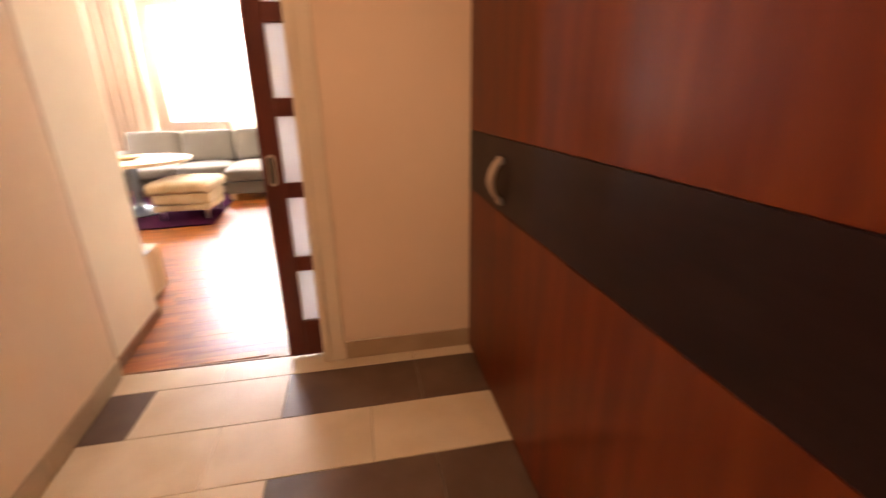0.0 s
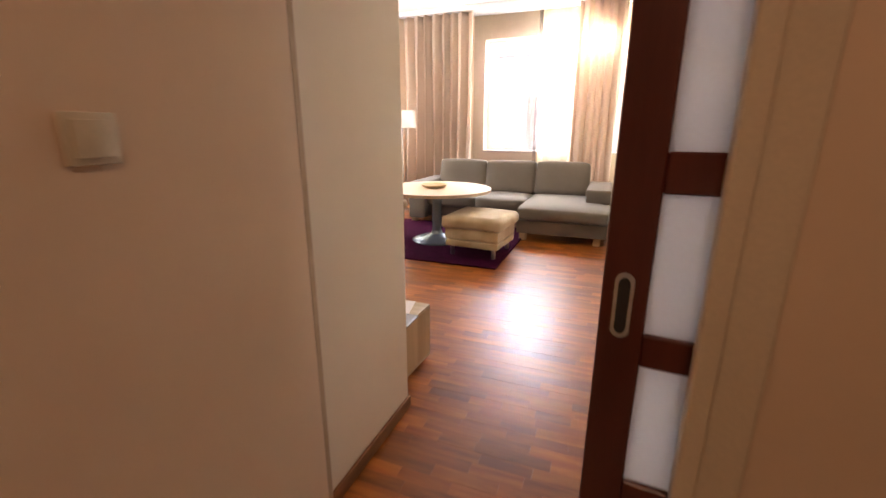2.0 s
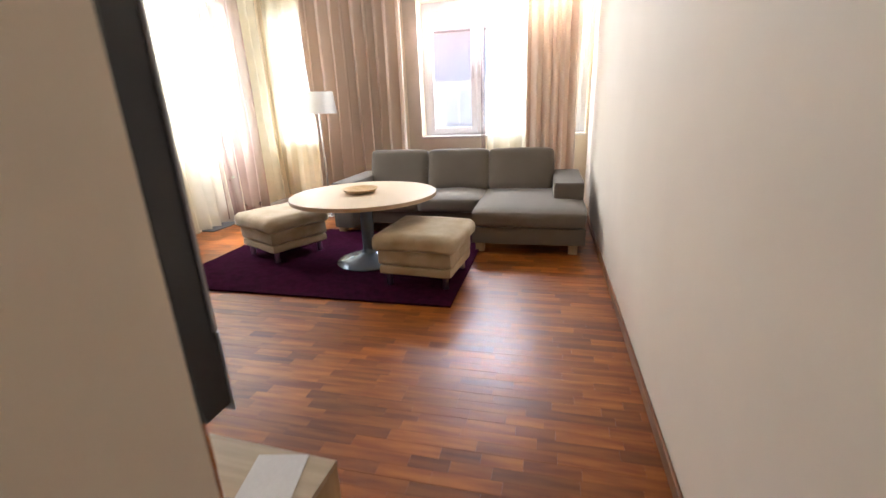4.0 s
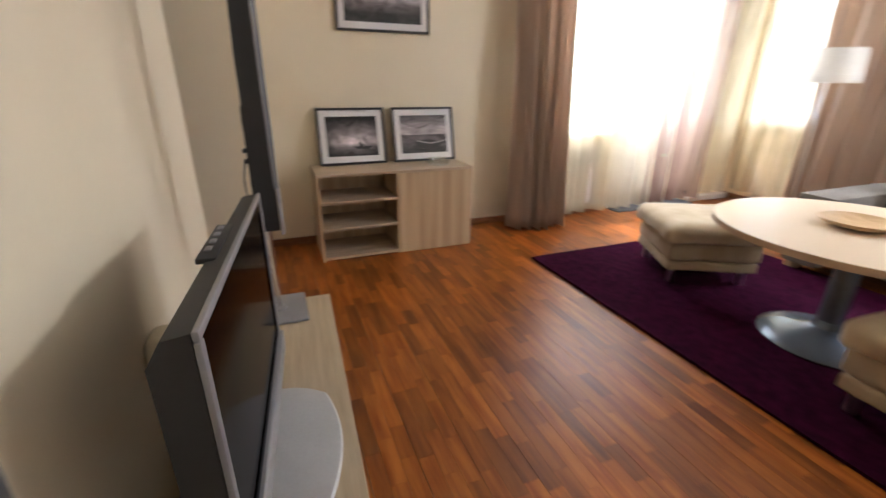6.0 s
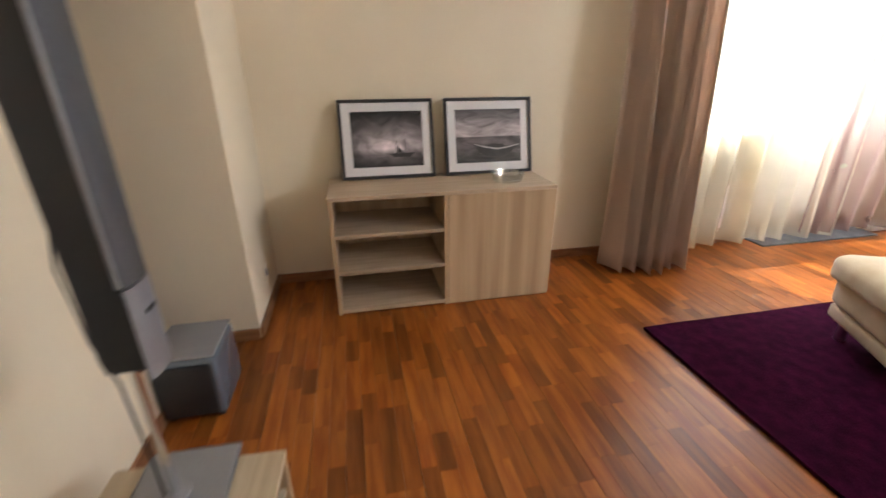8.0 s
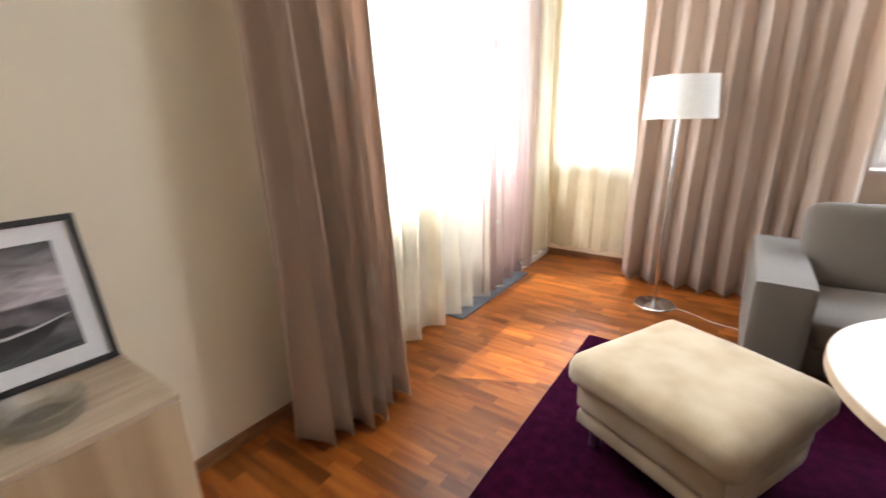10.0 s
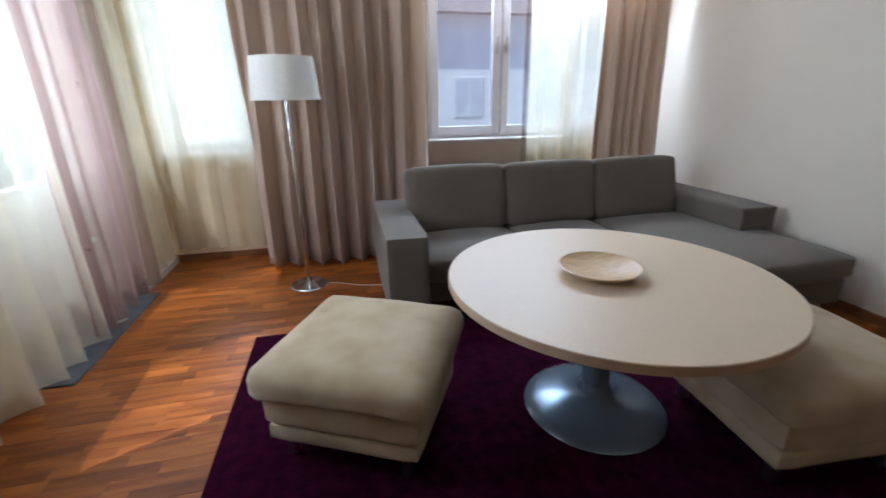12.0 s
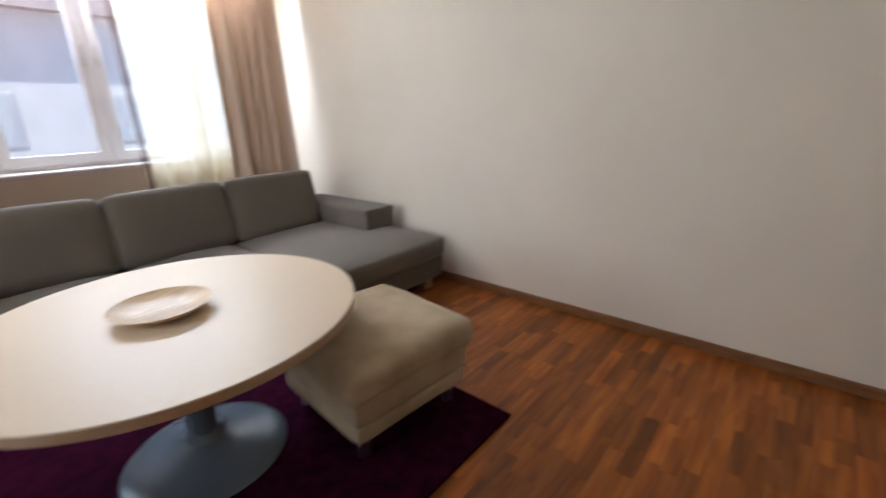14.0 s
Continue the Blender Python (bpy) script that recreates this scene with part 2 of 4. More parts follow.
TURNED = surface("turned birch", (0.55, 0.36, 0.17), (0.68, 0.48, 0.26), scale=16, stretch=(1, 4, 1), rough=0.4, bump=0.03, fine=140)
GREY_METAL = surface("grey powder-coated metal", (0.20, 0.245, 0.295), (0.24, 0.285, 0.335), scale=3, rough=0.25, metal=0.55, bump=0.01)
SHADE = surface("white lampshade cloth", (0.80, 0.77, 0.70), (0.85, 0.82, 0.75), scale=60, rough=0.85, bump=0.1, fine=500)
FRAME_BLACK = surface("black picture frame", (0.014, 0.012, 0.011), (0.022, 0.019, 0.017), scale=20, rough=0.4, bump=0.02)
PAPER = surface("white mat board", (0.72, 0.70, 0.69), (0.76, 0.74, 0.73), scale=4, rough=0.8, bump=0.03)
PLASTIC_W = surface("ivory plastic", (0.66, 0.58, 0.43), (0.70, 0.62, 0.47), scale=4, rough=0.35, bump=0.0)
WHITE_PVC = surface("white window frame", (0.78, 0.78, 0.78), (0.82, 0.82, 0.82), scale=2, rough=0.35, bump=0.01)
MARBLE = surface("pale stone sill", (0.62, 0.58, 0.52), (0.74, 0.71, 0.66), scale=9, rough=0.3, bump=0.02)
MAT_GREY = surface("grey threshold slate", (0.085, 0.088, 0.095), (0.13, 0.133, 0.14), scale=14, rough=0.7, bump=0.2)
ENAMEL = surface("white radiator enamel", (0.78, 0.77, 0.74), (0.82, 0.81, 0.78), scale=2, rough=0.35, bump=0.01)
GLASS = clear_glass("window glass")
ASH_GLASS = clear_glass("thick clear glass", (0.94, 0.965, 0.96), 0.05)
for lk in list(ASH_GLASS.node_tree.links):
    if lk.from_node.bl_idname == "ShaderNodeFresnel":
        mxn = lk.to_node
        ASH_GLASS.node_tree.links.remove(lk)
        mxn.inputs[0].default_value = 0.24
CABLE = surface("pale cable", (0.55, 0.52, 0.48), (0.62, 0.59, 0.55), rough=0.5)
BLUE_BOOK = surface("blue cover", (0.05, 0.22, 0.42), (0.08, 0.30, 0.52), rough=0.4)
RENDER_GREY = surface("grey facade render", (0.76, 0.78, 0.80), (0.82, 0.84, 0.86), scale=0.6, rough=0.9, bump=0.1)
RENDER_SUNLIT = surface("sunlit white facade render", (0.86, 0.86, 0.85), (0.89, 0.89, 0.88), scale=0.6, rough=0.9, bump=0.1)
RENDER_RED = surface("terracotta facade render", (0.42, 0.20, 0.12), (0.52, 0.27, 0.17), scale=0.6, rough=0.9, bump=0.1)
ROOF_TILE = surface("grey roof", (0.20, 0.19, 0.19), (0.28, 0.26, 0.25), scale=2, rough=0.8, bump=0.3)
FAR_PANE = surface("far window pane", (0.62, 0.66, 0.70), (0.70, 0.74, 0.78), scale=1, rough=0.15, bump=0.0)
PAVING = surface("courtyard paving", (0.30, 0.29, 0.27), (0.40, 0.38, 0.35), scale=1.5, rough=0.9, bump=0.2)


# ---- mesh helpers ----
def boxes(*specs, bevel=0.0, seg=2):
    """One bmesh of boxes (x0, y0, z0, x1, y1, z1), with rounded edges if bevel."""
    bm = bmesh.new()
    for x0, y0, z0, x1, y1, z1 in specs:
        m = Matrix.Translation(((x0 + x1) / 2, (y0 + y1) / 2, (z0 + z1) / 2)) @ Matrix.Diagonal((x1 - x0, y1 - y0, z1 - z0, 1))
        bmesh.ops.create_cube(bm, size=1, matrix=m)
    if bevel:
        bmesh.ops.bevel(bm, geom=bm.edges[:], offset=bevel, segments=seg, profile=0.5, affect="EDGES")
    return bm


def cushion(x0, y0, z0, x1, y1, z1, r=0.05, puff=0.02, cuts=6):
    """A soft block: rounded edges and faces that swell towards their middles."""
    bm = boxes((x0, y0, z0, x1, y1, z1))
    bmesh.ops.subdivide_edges(bm, edges=bm.edges[:], cuts=cuts, use_grid_fill=True)
    c, h = Vector(((x0 + x1) / 2, (y0 + y1) / 2, (z0 + z1) / 2)), Vector(((x1 - x0) / 2, (y1 - y0) / 2, (z1 - z0) / 2))
    for v in bm.verts:
        d = v.co - c
        u = [d[i] / h[i] for i in range(3)]
        inner = Vector([max(-h[i] + r, min(h[i] - r, d[i])) for i in range(3)])
        off = d - inner
        if off.length > 1e-6:
            d = inner + off.normalized() * min(r, off.length if sum(abs(o) > 1e-6 for o in off) == 1 else r)
        for i in range(3):
            if abs(u[i]) > 0.999:
                j, k = (i + 1) % 3, (i + 2) % 3
                d[i] += math.copysign(puff * (1 - u[j] ** 2) * (1 - u[k] ** 2), u[i])
        d += Vector((noise.noise(v.co * 6), noise.noise(v.co * 6 + Vector((9, 0, 0))), noise.noise(v.co * 6 + Vector((0, 9, 0))))) * 0.004
        v.co = c + d
    return bm


def lathe(profile, seg=48, cap=True):
    """A body of revolution about z from (radius, height) pairs."""
    bm = bmesh.new()
    rings = []
    for r, z in profile:
        rings.append([bm.verts.new((r * math.cos(2 * math.pi * i / seg), r * math.sin(2 * math.pi * i / seg), z)) for i in range(seg)])
    for a, b in zip(rings, rings[1:]):
        for i in range(seg):
            bm.faces.new((a[i], a[(i + 1) % seg], b[(i + 1) % seg], b[i]))
    if cap:
        bm.faces.new(rings[0][::-1])
        bm.faces.new(rings[-1])
    return bm


def moved(bm, m):
    bmesh.ops.transform(bm, matrix=m, verts=bm.verts[:])
    return bm


def tube(points, r, seg=8):
    """A round bar along points."""
    bm = bmesh.new()
    pts = [Vector(p) for p in points]
    rings = []
    for i, p in enumerate(pts):
        d = (pts[min(i + 1, len(pts) - 1)] - pts[max(i - 1, 0)]).normalized()
        q = d.to_track_quat("Z", "Y").to_matrix()
        rings.append([bm.verts.new(p + q @ Vector((r * math.cos(2 * math.pi * k / seg), r * math.sin(2 * math.pi * k / seg), 0))) for k in range(seg)])
    for a, b in zip(rings, rings[1:]):
        for k in range(seg):
            bm.faces.new((a[k], a[(k + 1) % seg], b[(k + 1) % seg], b[k]))
    bm.faces.new(rings[0][::-1]), bm.faces.new(rings[-1])
    return bm


def extrude_outline(pts, depth, axis="z"):
    """A prism over a 2D outline; axis: the direction of its depth."""
    bm = bmesh.new()
    put = {"z": lambda u, v, d: (u, v, d), "y": lambda u, v, d: (u, d, v), "x": lambda u, v, d: (d, u, v)}[axis]
    lo, hi = [bm.verts.new(put(u, v, 0)) for u, v in pts], [bm.verts.new(put(u, v, depth)) for u, v in pts]
    bm.faces.new(lo[::-1]), bm.faces.new(hi)
    for i in range(len(pts)):
        bm.faces.new((lo[i], lo[(i + 1) % len(pts)], hi[(i + 1) % len(pts)], hi[i]))
    bmesh.ops.recalc_face_normals(bm, faces=bm.faces[:])
    return bm


def mesh_of(name, bm, material, smooth=30):
    me = bpy.data.meshes.new(name)
    bm.to_mesh(me)
    bm.free()
    me.materials.append(material)
    me.polygons.foreach_set("use_smooth", [smooth > 0] * len(me.polygons))
    if smooth:
        me.set_sharp_from_angle(angle=radians(smooth))
    return me


def part(name, bm, material, parent, label="", smooth=30):
    ob = new(name, mesh_of(name, bm, material, smooth))
    ob.parent = parent
    if label:
        ob["label"] = label
    return ob


def thing(name, at, label, category, turn=0.0, group=""):
    ob = new(name)
    ob.empty_display_size = 0.1
    ob.matrix_basis = pose(*at, 0, 0, turn)
    return tagged(ob, label, category, group)


def built(name, bm, material, label, category, smooth=30):
    return tagged(new(name, mesh_of(name, bm, material, smooth)), label, category, kind="structure")


# ---- structure ----
XW, XE, YN, TOP = -4.03, 0.45, 8.25, 3.03
SY, PX, PY, TVX, TVY = 1.985, -3.42, 3.03, -2.95, 2.77
HX0, PASS, HY0 = -0.462, -0.50, -1.3

# the end of the hall stands a little askew
ASKEW = Matrix.Translation((0.305, 2.04, 0)) @ pose(0, 0, 0, 0, 0, -4.5) @ Matrix.Translation((-0.305, -2.04, 0))

# west wall: solid to the window, window, balcony door, corner window
WIN_A, DOOR_B, WIN_C = (5.38, 6.40, 0.80), (6.47, 7.56, 0.03), (7.64, 8.14, 0.88)
HEAD = 2.62
built("wall_west", boxes(
    (XW - 0.4, PY - 0.4, 0, XW, WIN_A[0], TOP), (XW - 0.4, WIN_A[0], 0, XW, WIN_A[1], WIN_A[2]),
    (XW - 0.4, WIN_A[1], 0, XW, DOOR_B[0], HEAD), (XW - 0.4, DOOR_B[1], 0, XW, WIN_C[0], HEAD),
    (XW - 0.4, WIN_C[0], 0, XW, WIN_C[1], WIN_C[2]), (XW - 0.4, WIN_C[1], 0, XW, YN + 0.4, HEAD),
    (XW - 0.4, WIN_A[0], HEAD, XW, YN + 0.4, TOP)), WALL, "cream painted wall with window and balcony door openings", "wall", 0)
WIN_D, WIN_E = (-3.92, -2.6, 0.88), (-1.74, 0.42, 0.91)
built("wall_north", boxes(
    (XW, YN, 0, WIN_D[0], YN + 0.4, TOP), (WIN_D[0], YN, 0, WIN_D[1], YN + 0.4, WIN_D[2]), (WIN_D[1], YN, 0, WIN_E[0], YN + 0.4, TOP),
    (WIN_E[0], YN, 0, WIN_E[1], YN + 0.4, WIN_E[2]), (WIN_E[1], YN, 0, XE, YN + 0.4, TOP),
    (WIN_D[0], YN, HEAD, WIN_D[1], YN + 0.4, TOP), (WIN_E[0], YN, HEAD, WIN_E[1], YN + 0.4, TOP)), WALL,
    "cream painted wall with two window openings", "wall", 0)
built("wall_east", boxes((XE, 2.11, 0, XE + 1.3, YN + 0.4, TOP)), WHITE_WALL, "plain off-white painted wall", "wall", 0)
built("wall_television", boxes((TVX, 2.2, 0, PASS - 0.16, TVY, TOP)), WALL, "cream painted wall behind the television", "wall", 0)
built("wall_pillar", boxes((XW, 1.2, 0, PX, PY, TOP)), WALL, "cream painted corner pier", "wall", 0)
built("wall_alcove", boxes((PX, 1.2, 0, TVX, 1.32, TOP), (TVX, 1.2, 0, TVX + 0.12, 2.2, TOP)), WALL, "cream painted wall at the back of an alcove", "wall", 0)
built("wall_hall_west", boxes((HX0 - 0.16, HY0, 0, HX0, 2.10, TOP)), HALL_WALL, "cream painted hallway wall with a light switch", "wall", 0)
# the paler wall colour stands in for bounced light on the reveal
built("wall_passage", boxes((PASS - 0.16, 2.1195, 0, PASS, TVY, TOP)), WHITE_WALL, "cream reveal of the passage, coloured paler to look brighter lit", "wall", 0)
built("trim_passage_seam", boxes((HX0 - 0.16, 2.10, 0, HX0 + 0.002, 2.119, TOP)), BEECH_EDGE, "narrow brown seam strip beside the passage", "trim", 0)
built("wall_hall_north", boxes((0.54, SY, 0, 1.6, SY + 0.03, TOP), (HX0, SY, 2.1, 0.54, SY + 0.03, TOP)), HALL_WALL, "cream painted hallway wall beside the sliding door", "wall", 0).matrix_basis = ASKEW
built("wall_hall_east", boxes((1.42, HY0, 0, 1.56, SY, TOP)), HALL_WALL, "cream painted hallway wall behind the open entrance door", "wall", 0)
built("wall_hall_south", boxes((HX0 - 0.16, HY0 - 0.15, 0, 1.56, HY0, TOP)), HALL_WALL, "cream painted wall at the entrance end of the hall", "wall", 0)
built("ceiling", boxes((XW - 0.4, 1.2, TOP, 1.75, YN + 0.4, TOP + 0.15)), CEILING, "white painted living room ceiling", "ceiling", 0)
built("ceiling_hall", boxes((HX0 - 0.16, HY0 - 0.15, 2.62, 1.56, SY, 2.75)), CEILING, "white painted hallway ceiling", "ceiling", 0)
floor = built("floor", boxes((XW - 0.4, 1.2, -0.12, XE + 0.1, YN + 0.4, -0.013)), JOINT, "red-brown strip parquet floor", "floor", 0)
floor_hall = built("floor_hall", boxes((HX0 - 0.16, HY0 - 0.15, -0.12, 1.6, 2.065, -0.006)), GROUT, "beige and brown tiled hallway floor", "floor", 0)


def skirting(name, runs, material, label, h=0.06, d=0.015):
    """Skirting boards; a run is (x0, y0, x1, y1) with the room to its left."""
    base = tagged(new(name), label, "skirting", kind="structure")
    for x0, y0, x1, y1 in runs:
        v = Vector((x1 - x0, y1 - y0, 0))
        bm = boxes((0, 0.0015, 0, v.length, d, h), bevel=0.003, seg=1)
        moved(bm, Matrix.Translation((x0, y0, 0)) @ pose(0, 0, 0, 0, 0, math.degrees(math.atan2(v.y, v.x))))
        part("board", bm, material, base)
    return base


skirting("baseboard", [(XE, 2.4, XE, YN), (XE, YN, XW, YN), (XW, YN, XW, 7.60), (XW, 6.43, XW, PY), (XW, PY, PX, PY), (PX, PY, PX, 1.34), (TVX, 2.21, TVX, TVY),
                       (TVX, TVY, PASS, TVY), (PASS, TVY, PASS, 2.12)], SKIRTING, "brown wooden skirting boards along the walls")
skirting("baseboard_hall_end", [(1.40, SY, 0.585, SY)], TILE_BASE, "beige tile skirting beside the sliding door", h=0.10, d=0.012).matrix_basis = ASKEW
skirting("baseboard_hall", [(HX0, 2.095, HX0, 1.50), (HX0, 1.497, HX0, 0.90), (HX0, 0.897, HX0, 0.3), (HX0, 0.297, HX0, -0.3), (HX0, -0.303, HX0, HY0)],
         TILE_BASE, "beige tile skirting along the hallway walls", h=0.10, d=0.012)


def window_unit(name, w, z0, z1, panes, label, door=False):
    """A white frame with sashes and panes, in the plane y = 0, x from 0 to w, the room at -y."""
    win = tagged(new(name), label, "door" if door else "window", kind="structure")
    f = 0.06
    part("window_frame", boxes((0, 0, z0, f, 0.08, z1), (w - f, 0, z0, w, 0.08, z1), (f, 0, z0, w - f, 0.08, z0 + f), (f, 0, z1 - f, w - f, 0.08, z1), bevel=0.004, seg=1), WHITE_PVC, win)
    sw = (w - 2 * f) / panes
    for i in range(panes):
        a, b, s = f + i * sw + 0.004, f + (i + 1) * sw - 0.004, 0.075
        lo = z0 + f
        bars = [(a, -0.02, lo, a + s, 0.05, z1 - f), (b - s, -0.02, lo, b, 0.05, z1 - f), (a + s, -0.02, lo, b - s, 0.05, lo + s), (a + s, -0.02, z1 - f - s, b - s, 0.05, z1 - f)]
        if door:
            bars.append((a + s, -0.01, lo + s, b - s, 0.04, 0.86))
        sash = part("sash", boxes(*bars, bevel=0.004, seg=1), WHITE_PVC, win)
        pane = part("pane", boxes((a + s - 0.005, 0.012, (0.855 if door else lo + s - 0.005), b - s + 0.005, 0.018, z1 - f - s + 0.005)), GLASS, sash, "clear window pane", 0)
        pane.visible_shadow = False
        hx = b - s / 2 if i == 0 else a + s / 2
        part("handle", boxes((hx - 0.012, -0.034, (z0 + z1) / 2 - 0.09, hx + 0.012, -0.021, (z0 + z1) / 2 - 0.02), (hx - 0.009, -0.062, (z0 + z1) / 2 - 0.07, hx + 0.009, -0.045, (z0 + z1) / 2 + 0.06),
                             (hx - 0.007, -0.05, (z0 + z1) / 2 - 0.065, hx + 0.007, -0.03, (z0 + z1) / 2 - 0.05), bevel=0.003, seg=1), STEEL, sash, "metal window handle")
    return win


for nm, (y0, y1, z0), n, lab, dr in (("window_1", WIN_A, 1, "white-framed window with a pale sill, behind sheer curtains", False),
                                     ("door_2", DOOR_B, 1, "closed white-framed glazed balcony door behind sheer curtains", True),
                                     ("window_2", WIN_C, 1, "narrow white-framed window beside the balcony door", False)):
    window_unit(nm, y1 - y0, z0, HEAD, n, lab, dr).matrix_basis = pose(XW - 0.22, y0, 0, 0, 0, 90)
for nm, (x0, x1, z0), n, lab in (("window_3", WIN_D, 2, "white-framed corner window behind sheer curtains"), ("window_4", WIN_E, 3, "wide white-framed window behind mauve and cream sheers")):
    window_unit(nm, x1 - x0, z0, HEAD, n, lab).matrix_basis = pose(x0, YN + 0.22, 0, 0, 0, 0)
built("window_sill_west", boxes((XW - 0.22, WIN_A[0], WIN_A[2], XW + 0.04, WIN_A[1], WIN_A[2] + 0.03), bevel=0.006), MARBLE, "pale stone window sill", "window sill")
built("window_sill_corner", boxes((XW - 0.22, WIN_C[0], WIN_C[2], XW + 0.03, WIN_C[1], WIN_C[2] + 0.03), bevel=0.006), MARBLE, "pale stone window sill in the corner", "window sill")
built("window_sill_north", boxes((WIN_E[0], YN - 0.02, WIN_E[2], WIN_E[1], YN + 0.22, WIN_E[2] + 0.03), bevel=0.006), MARBLE, "pale stone window sill behind the sofa", "window sill")
built("window_sill_north_corner", boxes((WIN_D[0], YN - 0.03, WIN_D[2], WIN_D[1], YN + 0.22, WIN_D[2] + 0.03), bevel=0.006), MARBLE, "pale stone window sill in the corner", "window sill")
built("door_threshold", boxes((XW - 0.22, DOOR_B[0], -0.01, XW + 0.165, DOOR_B[1], 0.012), bevel=0.004, seg=1), MAT_GREY, "dark grey slate threshold at the balcony door", "threshold")
built("trim_door_step", boxes((XW - 0.215, DOOR_B[0] + 0.002, 0.0125, XW - 0.10, DOOR_B[1] - 0.002, 0.085), bevel=0.004, seg=1), SKIRTING, "brown wooden step below the balcony door", "step")
built("trim_plinth", boxes((XW + 0.002, 7.60, 0.0, XW + 0.085, YN - 0.02, 0.06), bevel=0.006, seg=1), MARBLE, "low pale stone plinth in the window corner", "trim")


# ---- hallway things ----
def sliding_door():
    d = tagged(new("sliding_door"), "red-brown wooden sliding door, half open, with five milk glass panes", "door", kind="structure")
    d.matrix_basis = ASKEW
    x0, x1, y0, y1, st = 0.305, 1.12, 2.035, 2.072, 0.085
    rails = [(0.03, 0.205), (0.468, 0.537), (0.82, 0.888), (1.168, 1.242), (1.523, 1.595), (1.93, 2.06)]
    part("stile", boxes((x0, y0, 0.012, x0 + st, y1, 2.06), bevel=0.003, seg=1), DOOR_WOOD, d)
    part("stile", boxes((x1 - st, y0, 0.012, x1, y1, 2.06), bevel=0.003, seg=1), DOOR_WOOD, d)
    for a, b in rails:
        part("rail", boxes((x0 + st, y0 + 0.001, max(a, 0.012) if a > 0.05 else 0.012, x1 - st, y1 - 0.001, b), bevel=0.003, seg=1), DOOR_WOOD, d)
    for (_, a), (b, _) in zip(rails, rails[1:]):
        part("pane", boxes((x0 + st - 0.004, y0 + 0.014, a - 0.004, x1 - st + 0.004, y1 - 0.014, b + 0.004)), MILK, d, "white milk glass pane", 0)
    cx, cz = x0 + 0.041, 0.945
    pts = []
    for i in range(24):
        a = 2 * math.pi * i / 24
        pts.append((cx + 0.018 * math.cos(a), cz + (0.05 if math.sin(a) >= 0 else -0.05) + 0.018 * math.sin(a)))
    pull = part("pull", moved(extrude_outline(pts, 0.003, "y"), Matrix.Translation((0, y0 - 0.0025, 0))), STEEL, d, "oval recessed steel finger pull")
    # no real hollow: a flat dark plate paints the shade inside the pull
    inner = [(cx + (u - cx) * 0.62, cz + (v - cz) * 0.86) for u, v in pts]
    part("recess", moved(extrude_outline(inner, 0.0015, "y"), Matrix.Translation((0, y0 - 0.0035, 0))), DARK_SILVER, pull, "flat dark inlay for the shade inside the pull")
    return d


sliding_door()
built("trim_casing", boxes((0.475, SY - 0.012, 0, 0.58, SY + 0.03, 2.16), (0.475, SY - 0.02, 0, 0.512, SY - 0.012, 2.12), (HX0, SY - 0.012, 2.06, 0.475, SY + 0.03, 2.16), bevel=0.003, seg=1),
      CASING, "cream lacquered door casing", "door frame").matrix_basis = ASKEW
built("trim_threshold", boxes((HX0 + 0.002, 2.066, -0.01, 0.304, 2.078, 0.003), bevel=0.001, seg=1), SKIRTING, "thin wooden threshold strip", "threshold").matrix_basis = ASKEW


def entrance_door():
    d = tagged(new("entrance_door"), "red-brown veneered entrance door, open, with a dark horizontal band", "door", kind="structure")
    d.matrix_basis = pose(1.205, 1.893, 0, 0, 0, -5.0)
    for a, b, m, n in ((0.012, 0.834, MAHOGANY, "lower_panel"), (0.836, 1.098, WENGE, "band"), (1.10, 2.10, MAHOGANY, "upper_panel")):
        part(n, boxes((0, -2.0, a, 0.05, 0, b), bevel=0.0012, seg=1), m, d, {"band": "dark brown veneer band"}.get(n, ""))
    arc = [(-0.006 - 0.036 * math.cos(math.pi * (i / 16 - 0.5)) ** 0.8, 0.95 + 0.075 * (i / 8 - 1)) for i in range(17)]
    strap = [(u, v) for u, v in arc] + [(u + 0.007, v) for u, v in arc[::-1]]
    grip = part("pull_handle", moved(extrude_outline(strap, 0.07, "y"), Matrix.Translation((0, -0.48, 0))), STEEL, d, "bowed steel pull handle", 60)
    for z in (0.878, 1.022):
        part("fixing", boxes((-0.008, -0.478, z - 0.012, 0.0, -0.412, z + 0.012), bevel=0.001, seg=1), STEEL, grip)
    return d


entrance_door()

switch = thing("light_switch", (HX0, 1.615, 1.264), "square ivory plastic light switch on the hallway wall", "light switch")
part("plate", boxes((0.0005, -0.04, -0.04, 0.009, 0.04, 0.04), bevel=0.003), PLASTIC_W, switch)
part("rocker", boxes((0.009, -0.029, -0.029, 0.014, 0.029, 0.029), bevel=0.002), PLASTIC_W, switch)

# unseen lamp, added to give the hall its warm light
hall_fill = thing("hall_fill_light", (0.42, 0.45, 2.62), "added round warm ceiling light, out of view, that brightens the hallway", "ceiling light")
part("rim", moved(lathe([(0.12, 0.0), (0.15, 0.0), (0.15, -0.03), (0.14, -0.035), (0.12, -0.03)], 40, False), Matrix.Identity(4)), STEEL, hall_fill)
part("diffuser", moved(lathe([(0.0001, -0.045), (0.06, -0.042), (0.12, -0.028), (0.122, -0.002)], 40, False), Matrix.Identity(4)), glow("warm diffuser", (1.0, 0.65, 0.375), 15.0), hall_fill, "glowing opal diffuser of the added light")


